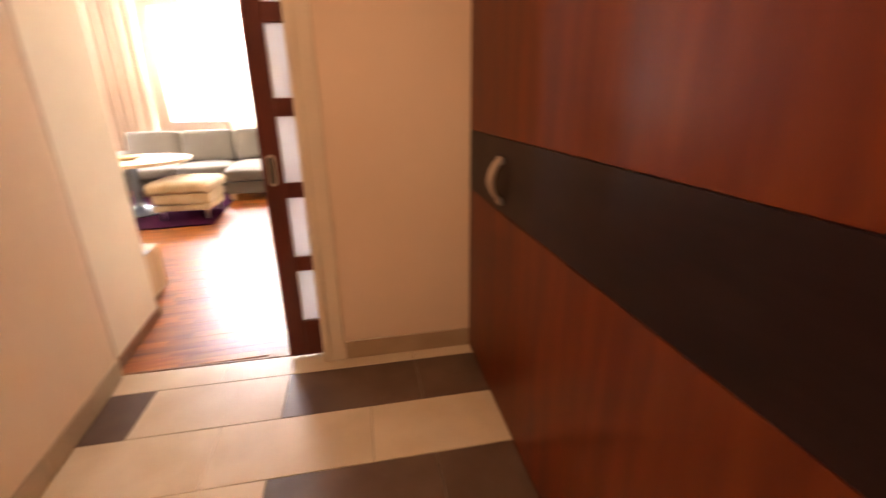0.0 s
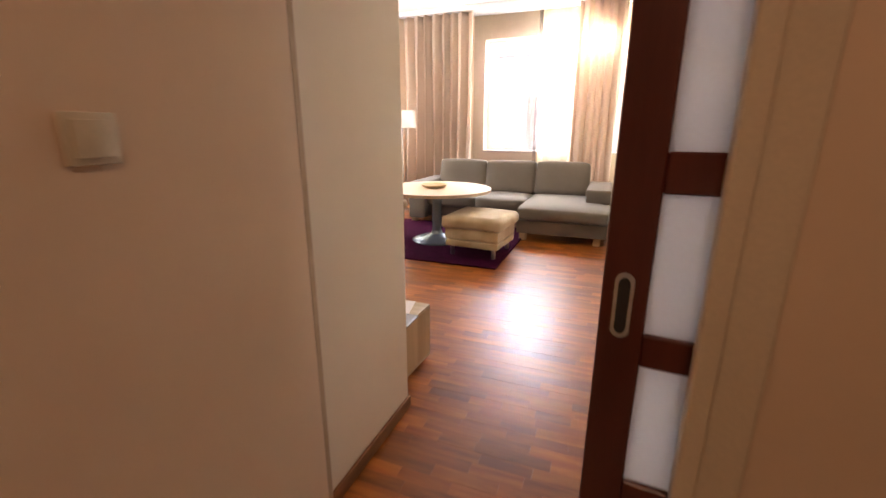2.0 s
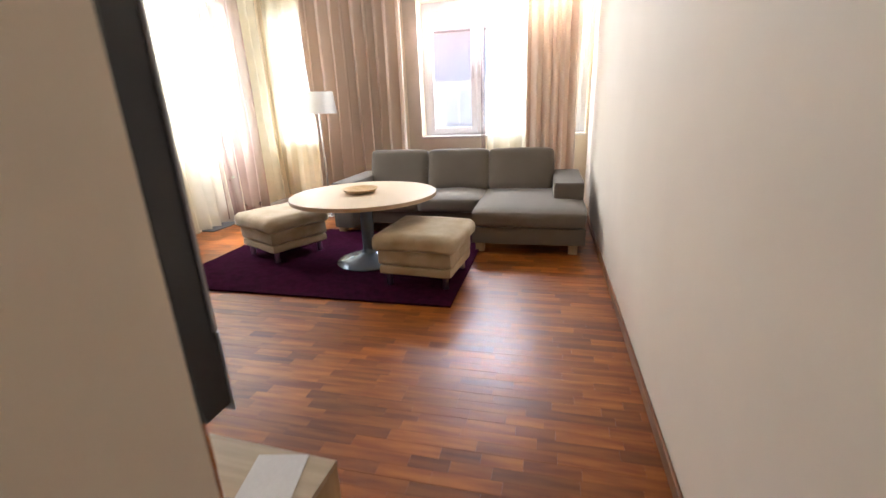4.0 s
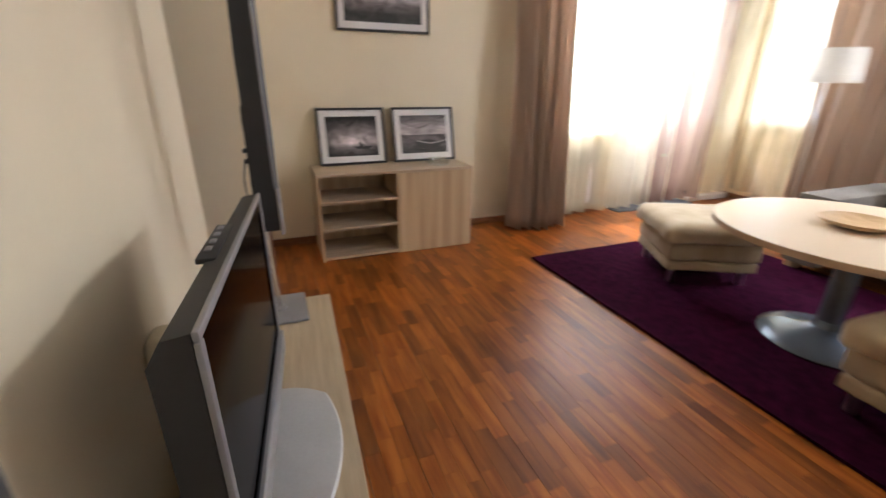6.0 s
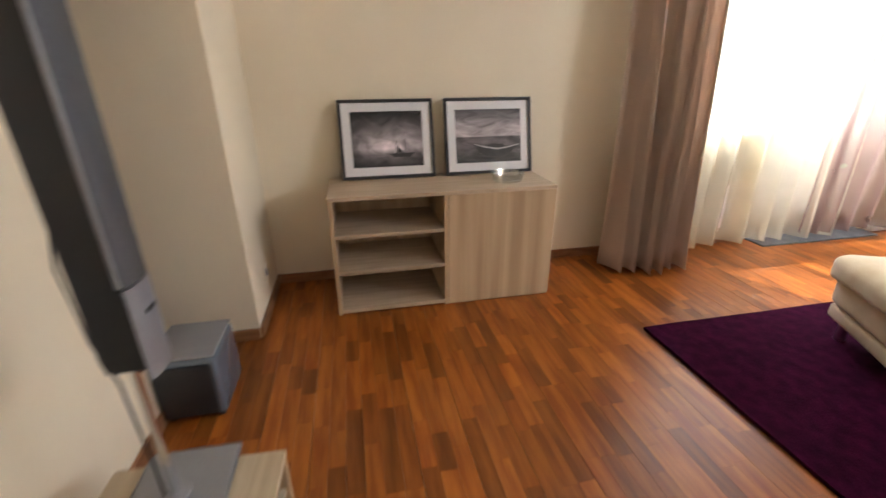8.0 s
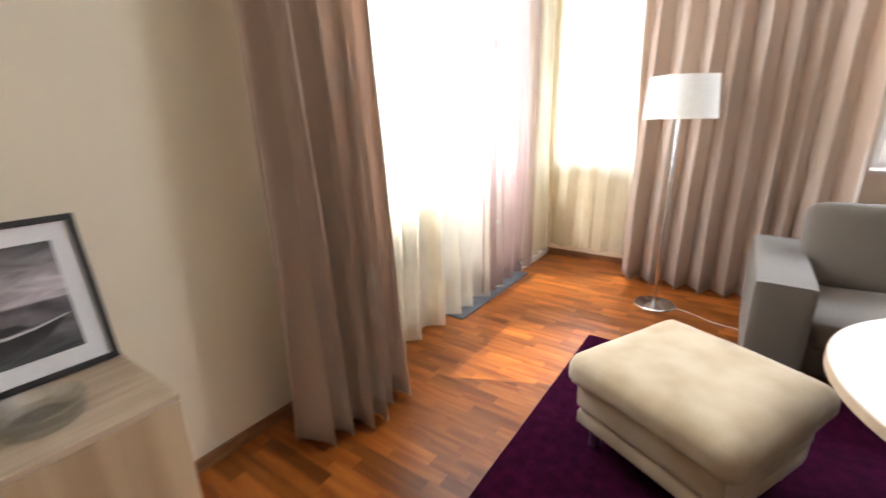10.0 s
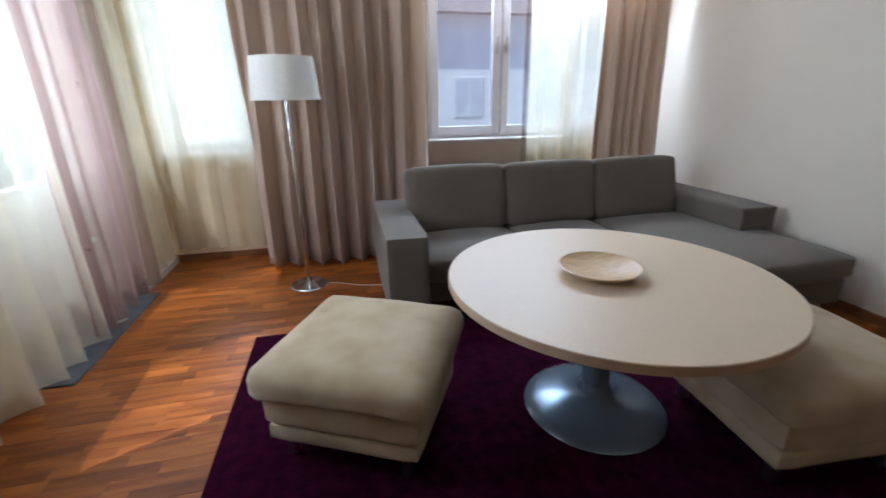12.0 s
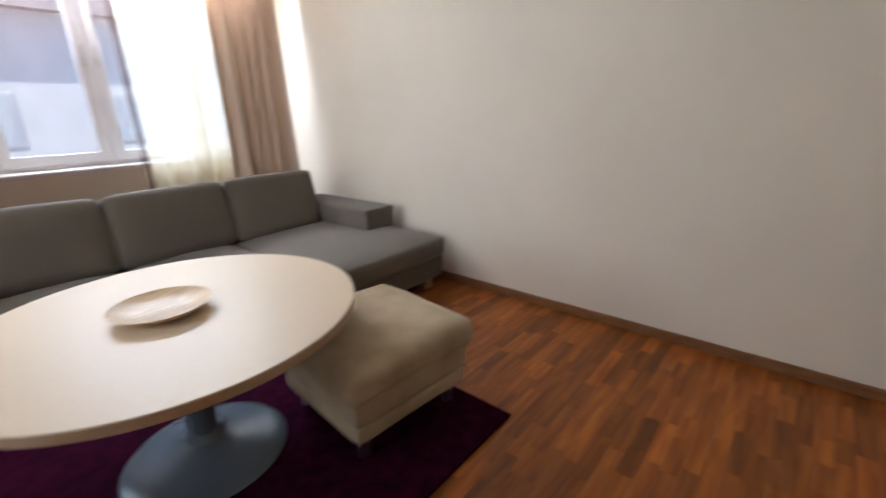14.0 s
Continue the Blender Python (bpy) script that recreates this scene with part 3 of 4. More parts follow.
# ---- living room things ----
rug = thing("rug", (0, 0, 0), "dark purple short-pile rug under the round table", "rug")
bm = boxes((-3.08, 4.915, 0.001, -0.63, 6.70, 0.016))
bmesh.ops.subdivide_edges(bm, edges=[e for e in bm.edges if e.calc_length() > 0.5], cuts=24, use_grid_fill=True)
for v in bm.verts:
    if v.co.z > 0.01:
        v.co.z += 0.003 * noise.noise(v.co * 5)
part("woven_top", bm, RUG, rug, smooth=60)

TX, TY, TZ, TR = -1.548, 5.725, 0.63, 0.62
table = thing("round_table", (TX, TY, 0.017), "round pale beech table on a grey metal trumpet foot", "table")
part("tabletop", lathe([(0.0001, TZ - 0.05), (TR - 0.004, TZ - 0.05), (TR - 0.003, TZ - 0.018), (TR - 0.004, TZ - 0.017), (0.0001, TZ - 0.017)], 96, False), BEECH, table)
part("edge_band", lathe([(TR - 0.0035, TZ - 0.05), (TR, TZ - 0.048), (TR, TZ - 0.0195), (TR - 0.0035, TZ - 0.0172)], 96, False), BEECH_EDGE, table, "warm wooden edge band")
part("column", lathe([(0.055, 0.05), (0.055, TZ - 0.064), (0.12, TZ - 0.062), (0.12, TZ - 0.051)], 40, True), GREY_METAL, table)
part("foot", lathe([(0.287, 0.0), (0.292, 0.006), (0.285, 0.014), (0.242, 0.03), (0.17, 0.047), (0.105, 0.062), (0.07, 0.085), (0.058, 0.12)], 64, True), GREY_METAL, table, "round domed grey metal foot")

bowl = thing("wooden_bowl", (TX - 0.035, TY + 0.005, 0.017 + TZ - 0.017), "shallow turned pale wooden bowl on the table", "bowl")
part("bowl_body", lathe([(0.0001, 0.0), (0.0683, 0.0), (0.0819, 0.004), (0.1281, 0.016), (0.1522, 0.034), (0.1565, 0.038), (0.1502, 0.039), (0.1239, 0.025), (0.084, 0.013), (0.0001, 0.009)], 64, False), TURNED, bowl)


def ottoman(at, turn):
    o = thing("ottoman", at, "square cream upholstered ottoman on four metal legs, on the rug", "ottoman", turn, "ottomans round the table")
    h = 0.30
    part("base", cushion(-h + 0.015, -h + 0.015, 0.095, h - 0.015, h - 0.015, 0.175, 0.022, 0.004, 8), CREAM_CLOTH, o, smooth=60)
    part("body", cushion(-h + 0.008, -h + 0.008, 0.168, h - 0.008, h - 0.008, 0.306, 0.03, 0.008, 8), CREAM_CLOTH, o, smooth=60)
    seat = cushion(-h - 0.024, -h - 0.024, 0.292, h + 0.024, h + 0.024, 0.418, 0.046, 0.010, 14)
    for v in seat.verts:
        cu, cv = abs(v.co.x) / (h + 0.024), abs(v.co.y) / (h + 0.024)
        v.co.z -= 0.014 * (cu * cv) ** 6 + 0.006 * (max(cu, cv) ** 8)
        v.co += Vector((0, 0, 0.006 * noise.noise(v.co * 4.5)))
    part("seat_cushion", seat, CREAM_CLOTH, o, "cream cushion with soft rounded corners", smooth=60)
    for sx in (-1, 1):
        for sy in (-1, 1):
            part("leg", moved(lathe([(0.02, 0.0), (0.022, 0.004), (0.022, 0.10)], 20), Matrix.Translation((sx * (h - 0.075), sy * (h - 0.075), 0))), STEEL, o, "round steel leg")
    return o


ottoman((-2.48, 5.86, 0.017), -26.5)
ottoman((-0.93, 5.435, 0.017), -4.5)


def sofa():
    s = thing("corner_sofa", (0, 0, 0), "grey fabric corner sofa with a chaise and three back cushions", "sofa")
    yb = 7.62
    part("base", cushion(-2.10, 6.70, 0.10, -0.68, yb - 0.10, 0.24, 0.015, 0.0, 4), GREY_CLOTH, s, smooth=50)
    part("chaise_base", cushion(-0.69, 6.10, 0.09, 0.32, yb - 0.10, 0.25, 0.015, 0.0, 4), GREY_CLOTH, s, smooth=50)
    part("back", cushion(-2.078, yb - 0.16, 0.10, 0.034, yb, 0.60, 0.03, 0.0, 6), GREY_CLOTH, s, smooth=50)
    part("seat_cushion", cushion(-2.085, 6.64, 0.235, -1.385, 7.45, 0.405, 0.05, 0.018, 8), GREY_CLOTH, s, smooth=60)
    part("seat_cushion", cushion(-1.385, 6.64, 0.235, -0.695, 7.45, 0.405, 0.05, 0.018, 8), GREY_CLOTH, s, smooth=60)
    part("chaise_cushion", cushion(-0.695, 6.06, 0.245, 0.325, 7.45, 0.41, 0.05, 0.014, 8), GREY_CLOTH, s, smooth=60)
    for x0, x1 in ((-2.10, -1.394), (-1.386, -0.684), (-0.676, 0.03)):
        bm = cushion(x0, -0.11, 0, x1, 0.09, 0.455, 0.04, 0.014, 10)
        part("back_cushion", moved(bm, Matrix.Translation((0, 7.26, 0.385)) @ pose(0, 0, 0, -13, 0, 0)), GREY_CLOTH, s, smooth=60)
    part("armrest", cushion(-2.325, 6.575, 0.065, -2.08, yb - 0.02, 0.57, 0.022, 0.003, 8), GREY_CLOTH, s, smooth=50)
    part("armrest", cushion(0.035, 6.60, 0.40, 0.325, yb - 0.02, 0.575, 0.022, 0.003, 8), GREY_CLOTH, s, smooth=50)
    for x, y in ((-2.26, 6.66), (-2.26, 7.52), (-0.64, 6.80), (-0.62, 6.19), (0.22, 6.19), (0.22, 7.48), (-1.4, 7.52)):
        part("leg", boxes((x - 0.04, y - 0.04, 0.0, x + 0.04, y + 0.04, 0.105), bevel=0.004, seg=1), OAK, s, "square wooden foot")
    return s


sofa()

LX, LY = -2.83, 7.44
lamp = thing("floor_lamp", (LX, LY, 0), "floor lamp with a white drum shade, steel pole and disc foot", "lamp")
part("foot", lathe([(0.135, 0.0), (0.138, 0.004), (0.13, 0.012), (0.06, 0.02), (0.02, 0.03), (0.0135, 0.05)], 48), CHROME, lamp, "polished disc foot")
part("pole", lathe([(0.0125, 0.04), (0.0125, 1.34)], 24), CHROME, lamp)
part("shade", lathe([(0.214, 1.292), (0.216, 1.292), (0.194, 1.546), (0.192, 1.546), (0.214, 1.294)], 64, False), SHADE, lamp, "white cloth drum shade")
part("socket", lathe([(0.02, 1.34), (0.02, 1.42), (0.012, 1.43)], 20), PLASTIC_W, lamp)
part("cable", tube([(0.13, -0.01, 0.006)] + [(0.13 + 0.05 * i, -0.01 - 0.02 * i + 0.012 * math.sin(i), 0.004) for i in range(1, 9)], 0.0026), CABLE, lamp, "thin pale cable")


def pleated(x0, x1, z0, z1, folds, depth, material, parent, name, seed, flare=0.0, label="", top=0.75, side=0.0, lean=0.0, wander=0.35, bunch=0.16):
    """Hanging cloth along x with uneven, wandering folds that open towards the hem; side pulls the hem along x."""
    cols, rows = folds * 14, 26
    bm, grid = bmesh.new(), []
    for r in range(rows + 1):
        v = r / rows
        z = z1 + (z0 - z1) * v
        line = []
        for c in range(cols + 1):
            u = c / cols
            g = u * folds
            ph = g + 0.42 * noise.noise((g * 0.55, seed * 3.7, 0.0)) + wander * v * noise.noise((g * 0.4, seed * 1.3, v * 1.1))
            a = 0.85 + 0.55 * noise.noise((g * 0.7, v * 0.8, seed * 2.1))
            w = math.sin(2 * math.pi * ph)
            w = math.copysign(abs(w) ** 0.8, w) + 0.22 * math.sin(4 * math.pi * ph + 3.0 * noise.noise((g * 0.5, v, seed)))
            y = depth * (top + (1 - top) * v + flare * v * v) * a * w + 0.02 * noise.noise((u * 4, v * 2.5, seed)) + lean * v
            x = x0 + (x1 - x0) * (u + bunch / folds * math.sin(4 * math.pi * ph) * a) + side * v * v
            line.append(bm.verts.new((x, y, z + (0.008 * noise.noise((u * 5, seed, 0.5)) + 0.003 * w if r == rows else 0))))
        grid.append(line)
    for a, b in zip(grid, grid[1:]):
        for i in range(cols):
            bm.faces.new((a[i], a[i + 1], b[i + 1], b[i]))
    return part(name, bm, material, parent, label, smooth=80)


def curtain(at, turn, width, z0, z1, folds, depth, material, label, seed, flare=0.0, thick=0.0, side=0.0, lean=0.0):
    """A hanging curtain; heavy cloth overlaps in its folds, sheer cloth hangs open."""
    c = thing("curtain", at, label, "curtain", turn)
    cl = pleated(0, width, z0 - at[2], z1 - at[2], folds, depth, material, c, "cloth", seed, flare, side=side, lean=lean, bunch=0.16 if thick else 0.05)
    if thick:
        md = cl.modifiers.new("thickness", "SOLIDIFY")
        md.thickness = thick
    return c


RAIL = 2.95
XS = XW + 0.09
for nm, bx, lab in (("curtain_rail", (XW + 0.03, 5.1, RAIL + 0.005, XW + 0.24, YN - 0.25, TOP - 0.002), "white curtain rail board along the west windows"),
                    ("curtain_rail", (XW + 0.03, YN - 0.42, RAIL + 0.006, XE - 0.01, YN - 0.03, TOP - 0.002), "white curtain rail board over the north windows")):
    rl = thing(nm, (0, 0, 0), lab, "curtain rail")
    part("board", boxes(bx, bevel=0.004, seg=1), WHITE_PVC, rl)
DRAPE = "heavy taupe floor-length curtain in deep folds"
curtain((-3.895, 5.09, 0.012), 90, 0.54, 0.012, RAIL, 6, 0.105, TAUPE, DRAPE + " beside the balcony window", 3, 0.35, 0.003, lean=-0.13)
curtain((-3.18, 7.90, 0.012), 0, 1.36, 0.012, RAIL, 9, 0.088, TAUPE, DRAPE + " behind the floor lamp", 5, 0.2, 0.003)
curtain((-0.31, 7.90, 0.012), 0, 0.60, 0.012, RAIL, 5, 0.075, TAUPE, DRAPE + " behind the chaise", 8, 0.2, 0.003)
SHEER = "sheer cream curtain hanging nearly to the floor"
curtain((XS, 5.71, 0.03), 90, 1.42, 0.035, RAIL, 7, 0.042, CREAM_SHEER, SHEER + " before the window", 11, 0.4)
curtain((XS + 0.035, 6.80, 0.05), 90, 0.82, 0.07, RAIL, 5, 0.040, ROSE_SHEER, "sheer mauve curtain before the balcony door", 12, 0.3)
curtain((XS, 7.50, 0.1), 90, 0.55, 0.10, RAIL, 3, 0.035, CREAM_SHEER, SHEER + " in the corner", 13, 0.2)
curtain((XS + 0.03, YN - 0.085, 0.1), 0, 0.9, 0.12, RAIL, 5, 0.026, CREAM_SHEER, SHEER + " before the corner window", 14, 0.2)
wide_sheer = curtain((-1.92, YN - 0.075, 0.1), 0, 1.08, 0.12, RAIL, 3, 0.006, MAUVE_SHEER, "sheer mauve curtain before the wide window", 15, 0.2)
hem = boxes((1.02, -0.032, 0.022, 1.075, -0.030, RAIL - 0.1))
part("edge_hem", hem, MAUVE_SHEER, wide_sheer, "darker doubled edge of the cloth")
curtain((-0.84, YN - 0.08, 0.1), 0, 0.85, 0.12, RAIL, 5, 0.022, CREAM_SHEER, SHEER + " before the wide window", 16, 0.2)

rad = thing("radiator", (XW + 0.012, 5.72, 0.10), "white enamel panel radiator under the window", "radiator")
part("panel", boxes((0.004, 0.0, 0.0, 0.022, 0.56, 0.62), bevel=0.006), ENAMEL, rad)
for i in range(14):
    part("rib", boxes((0.022, 0.02 + i * 0.038, 0.03, 0.03, 0.04 + i * 0.038, 0.59), bevel=0.003, seg=1), ENAMEL, rad)
part("grille", boxes((0.0, 0.0, 0.62, 0.03, 0.56, 0.632), bevel=0.002, seg=1), ENAMEL, rad)


def sideboard():
    y0, y1, x0, x1, h = 3.405, 4.605, -3.975, -3.545, 0.652
    s = thing("sideboard", (0, 0, 0), "low grey-oak sideboard with open shelves and one plain door", "cabinet")
    t, ym = 0.019, 4.005
    part("top", boxes((x0, y0, h - t, x1, y1, h), bevel=0.0012, seg=1), OAK_FLAT, s)
    for a, b in ((y0, y0 + t), (ym - t, ym - 0.001), (ym, ym + t), (y1 - t, y1)):
        part("side_panel", boxes((x0, a, 0.0, x1 - (0.0 if b < ym else 0.02), b, h - t), bevel=0.0012, seg=1), OAK, s)
    for a, b in ((y0 + t, ym - t), (ym + t, y1 - t)):
        part("bottom", boxes((x0 + 0.004, a, 0.012, x1 - 0.025 * (a > ym), b, 0.031)), OAK_FLAT, s)
        part("back_panel", boxes((x0 + 0.002, a, 0.031, x0 + 0.008, b, h - t)), OAK, s)
    for z in (0.235, 0.435):
        part("shelf", boxes((x0 + 0.01, y0 + t, z, x1 - 0.004, ym - t, z + 0.018), bevel=0.001, seg=1), OAK_FLAT, s)
    part("door", boxes((x1 - 0.019, ym + 0.002, 0.004, x1 + 0.001, y1 - 0.0015, h - 0.001 - t), bevel=0.0015, seg=1), OAK, s, "plain door with vertical grain")
    return s


sideboard()


def print_material(name, kind):
    """A black-and-white seascape: sky, horizon and water, from gradients and noise."""
    m = bpy.data.materials.new(name)
    n, l, p = nodes_of(m)
    tc, sep = n.new("ShaderNodeTexCoord"), n.new("ShaderNodeSeparateXYZ")
    l.new(tc.outputs["Object"], sep.inputs[0])
    mp, ns = n.new("ShaderNodeMapping"), n.new("ShaderNodeTexNoise")
    mp.inputs["Scale"].default_value = (1, 4, 14) if kind == "sea" else (1, 6, 9)
    ns.inputs["Scale"].default_value, ns.inputs["Detail"].default_value, ns.inputs["Distortion"].default_value = 1.7, 8, 1.0
    l.new(tc.outputs["Object"], mp.inputs[0]), l.new(mp.outputs[0], ns.inputs["Vector"])
    hz, rp, mx = n.new("ShaderNodeMapRange"), n.new("ShaderNodeValToRGB"), n.new("ShaderNodeMath")
    hz.inputs["From Min"].default_value, hz.inputs["From Max"].default_value = -0.15, 0.15
    l.new(sep.outputs[2], hz.inputs[0]), l.new(hz.outputs[0], rp.inputs[0])
    e = rp.color_ramp.elements
    stops = ((0.0, 0.06), (0.40, 0.13), (0.48, 0.10), (0.50, 0.42), (0.66, 0.36), (1.0, 0.07)) if kind == "sea" else ((0.0, 0.035), (0.22, 0.16), (0.33, 0.46), (0.6, 0.22), (1.0, 0.03))
    e[0].position, e[0].color = stops[0][0], (stops[0][1],) * 3 + (1,)
    e[1].position, e[1].color = stops[-1][0], (stops[-1][1],) * 3 + (1,)
    for ps, g in stops[1:-1]:
        e.new(ps).color = (g * 1.06, g * 0.93, g * 0.96, 1)
    sc, vm = n.new("ShaderNodeMapRange"), n.new("ShaderNodeHueSaturation")
    sc.inputs["From Min"].default_value, sc.inputs["From Max"].default_value = 0.3, 0.7
    sc.inputs["To Min"].default_value, sc.inputs["To Max"].default_value = 0.5, 1.55
    l.new(ns.outputs[0], sc.inputs[0]), l.new(sc.outputs[0], vm.inputs["Value"]), l.new(rp.outputs[0], vm.inputs["Color"])
    if kind == "sky":
        # a bright break in the clouds, dark towards the corners
        away, far, dim, both = n.new("ShaderNodeMapping"), n.new("ShaderNodeVectorMath"), n.new("ShaderNodeMapRange"), n.new("ShaderNodeMath")
        away.inputs["Location"].default_value, away.inputs["Scale"].default_value = (0, -0.1, 0.2), (0, 4.6, 6.2)
        far.operation, both.operation = "LENGTH", "MULTIPLY"
        dim.inputs["From Min"].default_value, dim.inputs["From Max"].default_value = 0.1, 1.1
        dim.inputs["To Min"].default_value, dim.inputs["To Max"].default_value = 1.6, 0.35
        l.new(tc.outputs["Object"], away.inputs[0]), l.new(away.outputs[0], far.inputs[0]), l.new(far.outputs["Value"], dim.inputs[0])
        l.new(dim.outputs[0], both.inputs[0]), l.new(sc.outputs[0], both.inputs[1]), l.new(both.outputs[0], vm.inputs["Value"])
    l.new(vm.outputs[0], p.inputs["Base Color"])
    p.inputs["Roughness"].default_value = 0.15
    return m


INK = surface("print ink", (0.008, 0.007, 0.0075), (0.014, 0.012, 0.013), rough=0.3, bump=0)
INK_DARK = surface("dark print ink", (0.014, 0.012, 0.013), (0.026, 0.023, 0.024), scale=30, rough=0.3, bump=0)
INK_PALE = surface("pale print ink", (0.42, 0.39, 0.40), (0.50, 0.47, 0.48), rough=0.3, bump=0)


def picture(at, tilt, w, h, kind, label, motif):
    """A framed print facing +x, its foot at z = 0."""
    f = thing("picture_frame", at, label, "picture")
    f.matrix_basis = pose(*at, 0, tilt, 0)
    b = 0.017
    part("frame", boxes((0, -w / 2, 0, 0.022, -w / 2 + b, h), (0, w / 2 - b, 0, 0.022, w / 2, h), (0, -w / 2 + b, 0, 0.022, w / 2 - b, b), (0, -w / 2 + b, h - b, 0.022, w / 2 - b, h), bevel=0.0015, seg=1), FRAME_BLACK, f)
    part("mat", boxes((0.006, -w / 2 + b, b, 0.012, w / 2 - b, h - b)), PAPER, f, "white mat board", 0)
    pw, ph = w - 2 * b - 0.094, h - 2 * b - 0.094
    pr = part("print", moved(boxes((0, -pw / 2, -ph / 2, 0.0012, pw / 2, ph / 2)), Matrix.Identity(4)), print_material("seascape print " + kind, kind), f, "black-and-white seascape print", 0)
    pr.location = (0.0125, 0, h / 2)
    if motif == "boat":
        hull = [(-0.094, -0.048), (-0.06, -0.095), (-0.02, -0.114), (0.07, -0.118), (0.13, -0.10), (0.184, -0.055), (0.12, -0.066), (0.05, -0.074), (-0.02, -0.062)]
        part("boat_motif", moved(extrude_outline(hull, 0.0008, "x"), Matrix.Translation((0.0013, 0, 0))), INK_DARK, pr, "dark rowing boat in the print", 0)
        inside = [(-0.03, -0.057), (0.02, -0.045), (0.08, -0.048), (0.105, -0.061), (0.05, -0.070), (0.0, -0.066)]
        part("inside_motif", moved(extrude_outline(inside, 0.0008, "x"), Matrix.Translation((0.0014, 0, 0))), INK, pr, "dark inside of the boat in the print", 0)
        rim = [(-0.09, -0.044), (-0.03, -0.058), (0.05, -0.072), (0.11, -0.066), (0.184, -0.05), (0.184, -0.055), (0.11, -0.072), (0.05, -0.079), (-0.03, -0.065)]
        part("rim_motif", moved(extrude_outline(rim, 0.0008, "x"), Matrix.Translation((0.0023, 0, 0))), INK_PALE, pr, "pale rim of the boat in the print", 0)
    elif motif == "ship":
        shapes = [[(0.01, -0.078), (0.03, -0.10), (0.125, -0.10), (0.15, -0.076)], [(0.045, -0.08), (0.049, -0.08), (0.048, -0.005), (0.046, -0.005)], [(0.095, -0.08), (0.099, -0.08), (0.098, 0.0), (0.096, 0.0)],
                  [(0.05, -0.076), (0.09, -0.076), (0.052, -0.035)]]
        for s in shapes:
            part("ship_motif", moved(extrude_outline(s, 0.0008, "x"), Matrix.Translation((0.0013, 0, 0))), INK, pr, "dark sailing ship in the print", 0)
    return f


picture((-3.905, 3.745, 0.653), -13, 0.525, 0.43, "sky", "black-framed sailing ship print leaning on the sideboard", "ship")
picture((-3.905, 4.335, 0.653), -13, 0.525, 0.43, "sea", "black-framed rowing boat print leaning on the sideboard", "boat")
picture((XW + 0.002, 4.05, 1.615), 0, 0.72, 0.55, "dune", "black-framed monochrome print hung on the cream wall", "")

ash = thing("ashtray", (-3.70, 4.375, 0.653), "thick round clear glass ashtray on the sideboard", "ashtray")
part("ashtray_body", lathe([(0.0001, 0.0), (0.072, 0.0), (0.082, 0.008), (0.092, 0.047), (0.086, 0.049), (0.076, 0.018), (0.0001, 0.014)], 40, False), ASH_GLASS, ash)

socket = thing("wall_socket", (-3.72, PY, 0.22), "round ivory wall socket above the skirting", "socket")
part("plate", boxes((-0.04, 0.0005, -0.04, 0.04, 0.009, 0.04), bevel=0.003), PLASTIC_W, socket)
part("well", moved(lathe([(0.021, 0), (0.021, 0.003), (0.0001, 0.003)], 24, False), Matrix.Translation((0, 0.009, 0)) @ pose(0, 0, 0, -90, 0, 0)), DARK_SILVER, socket)


def tv_bench():
    x0, x1, y0, y1, h = -2.355, -0.575, TVY + 0.15, 3.315, 0.33
    b = thing("tv_bench", (0, 0, 0), "low oak television bench with open compartments", "tv bench")
    b.matrix_basis = Matrix.Translation((x0, y1, 0)) @ pose(0, 0, 0, 0, 0, -2.8) @ Matrix.Translation((-x0, -y1, 0))
    t, xm = 0.019, (x0 + x1) / 2
    part("top", boxes((x0, y0, h - t, x1, y1, h), bevel=0.0012, seg=1), OAK_LONG, b)
    part("bottom", boxes((x0, y0, 0.02, x1, y1 - 0.004, 0.02 + t), bevel=0.0012, seg=1), OAK_LONG, b)
    for a in (x0, xm - t / 2, x1 - t):
        part("side_panel", boxes((a, y0 + 0.001, 0.02 + t, a + t, y1 - 0.003, h - t), bevel=0.001, seg=1), OAK, b)
    for a in (x0 + t, xm + t / 2):
        part("shelf", boxes((a, y0 + 0.01, 0.20, a + (x1 - x0) / 2 - 1.5 * t, y1 - 0.012, 0.218), bevel=0.001, seg=1), OAK_LONG, b)
    part("back_panel", boxes((x0 + t, y0, 0.04, x1 - t, y0 + 0.006, h - t)), OAK, b)
    part("plinth", boxes((x0 + 0.03, y0 + 0.02, 0.0, x1 - 0.03, y1 - 0.03, 0.02)), BLACK, b)
    return b


tv_bench()


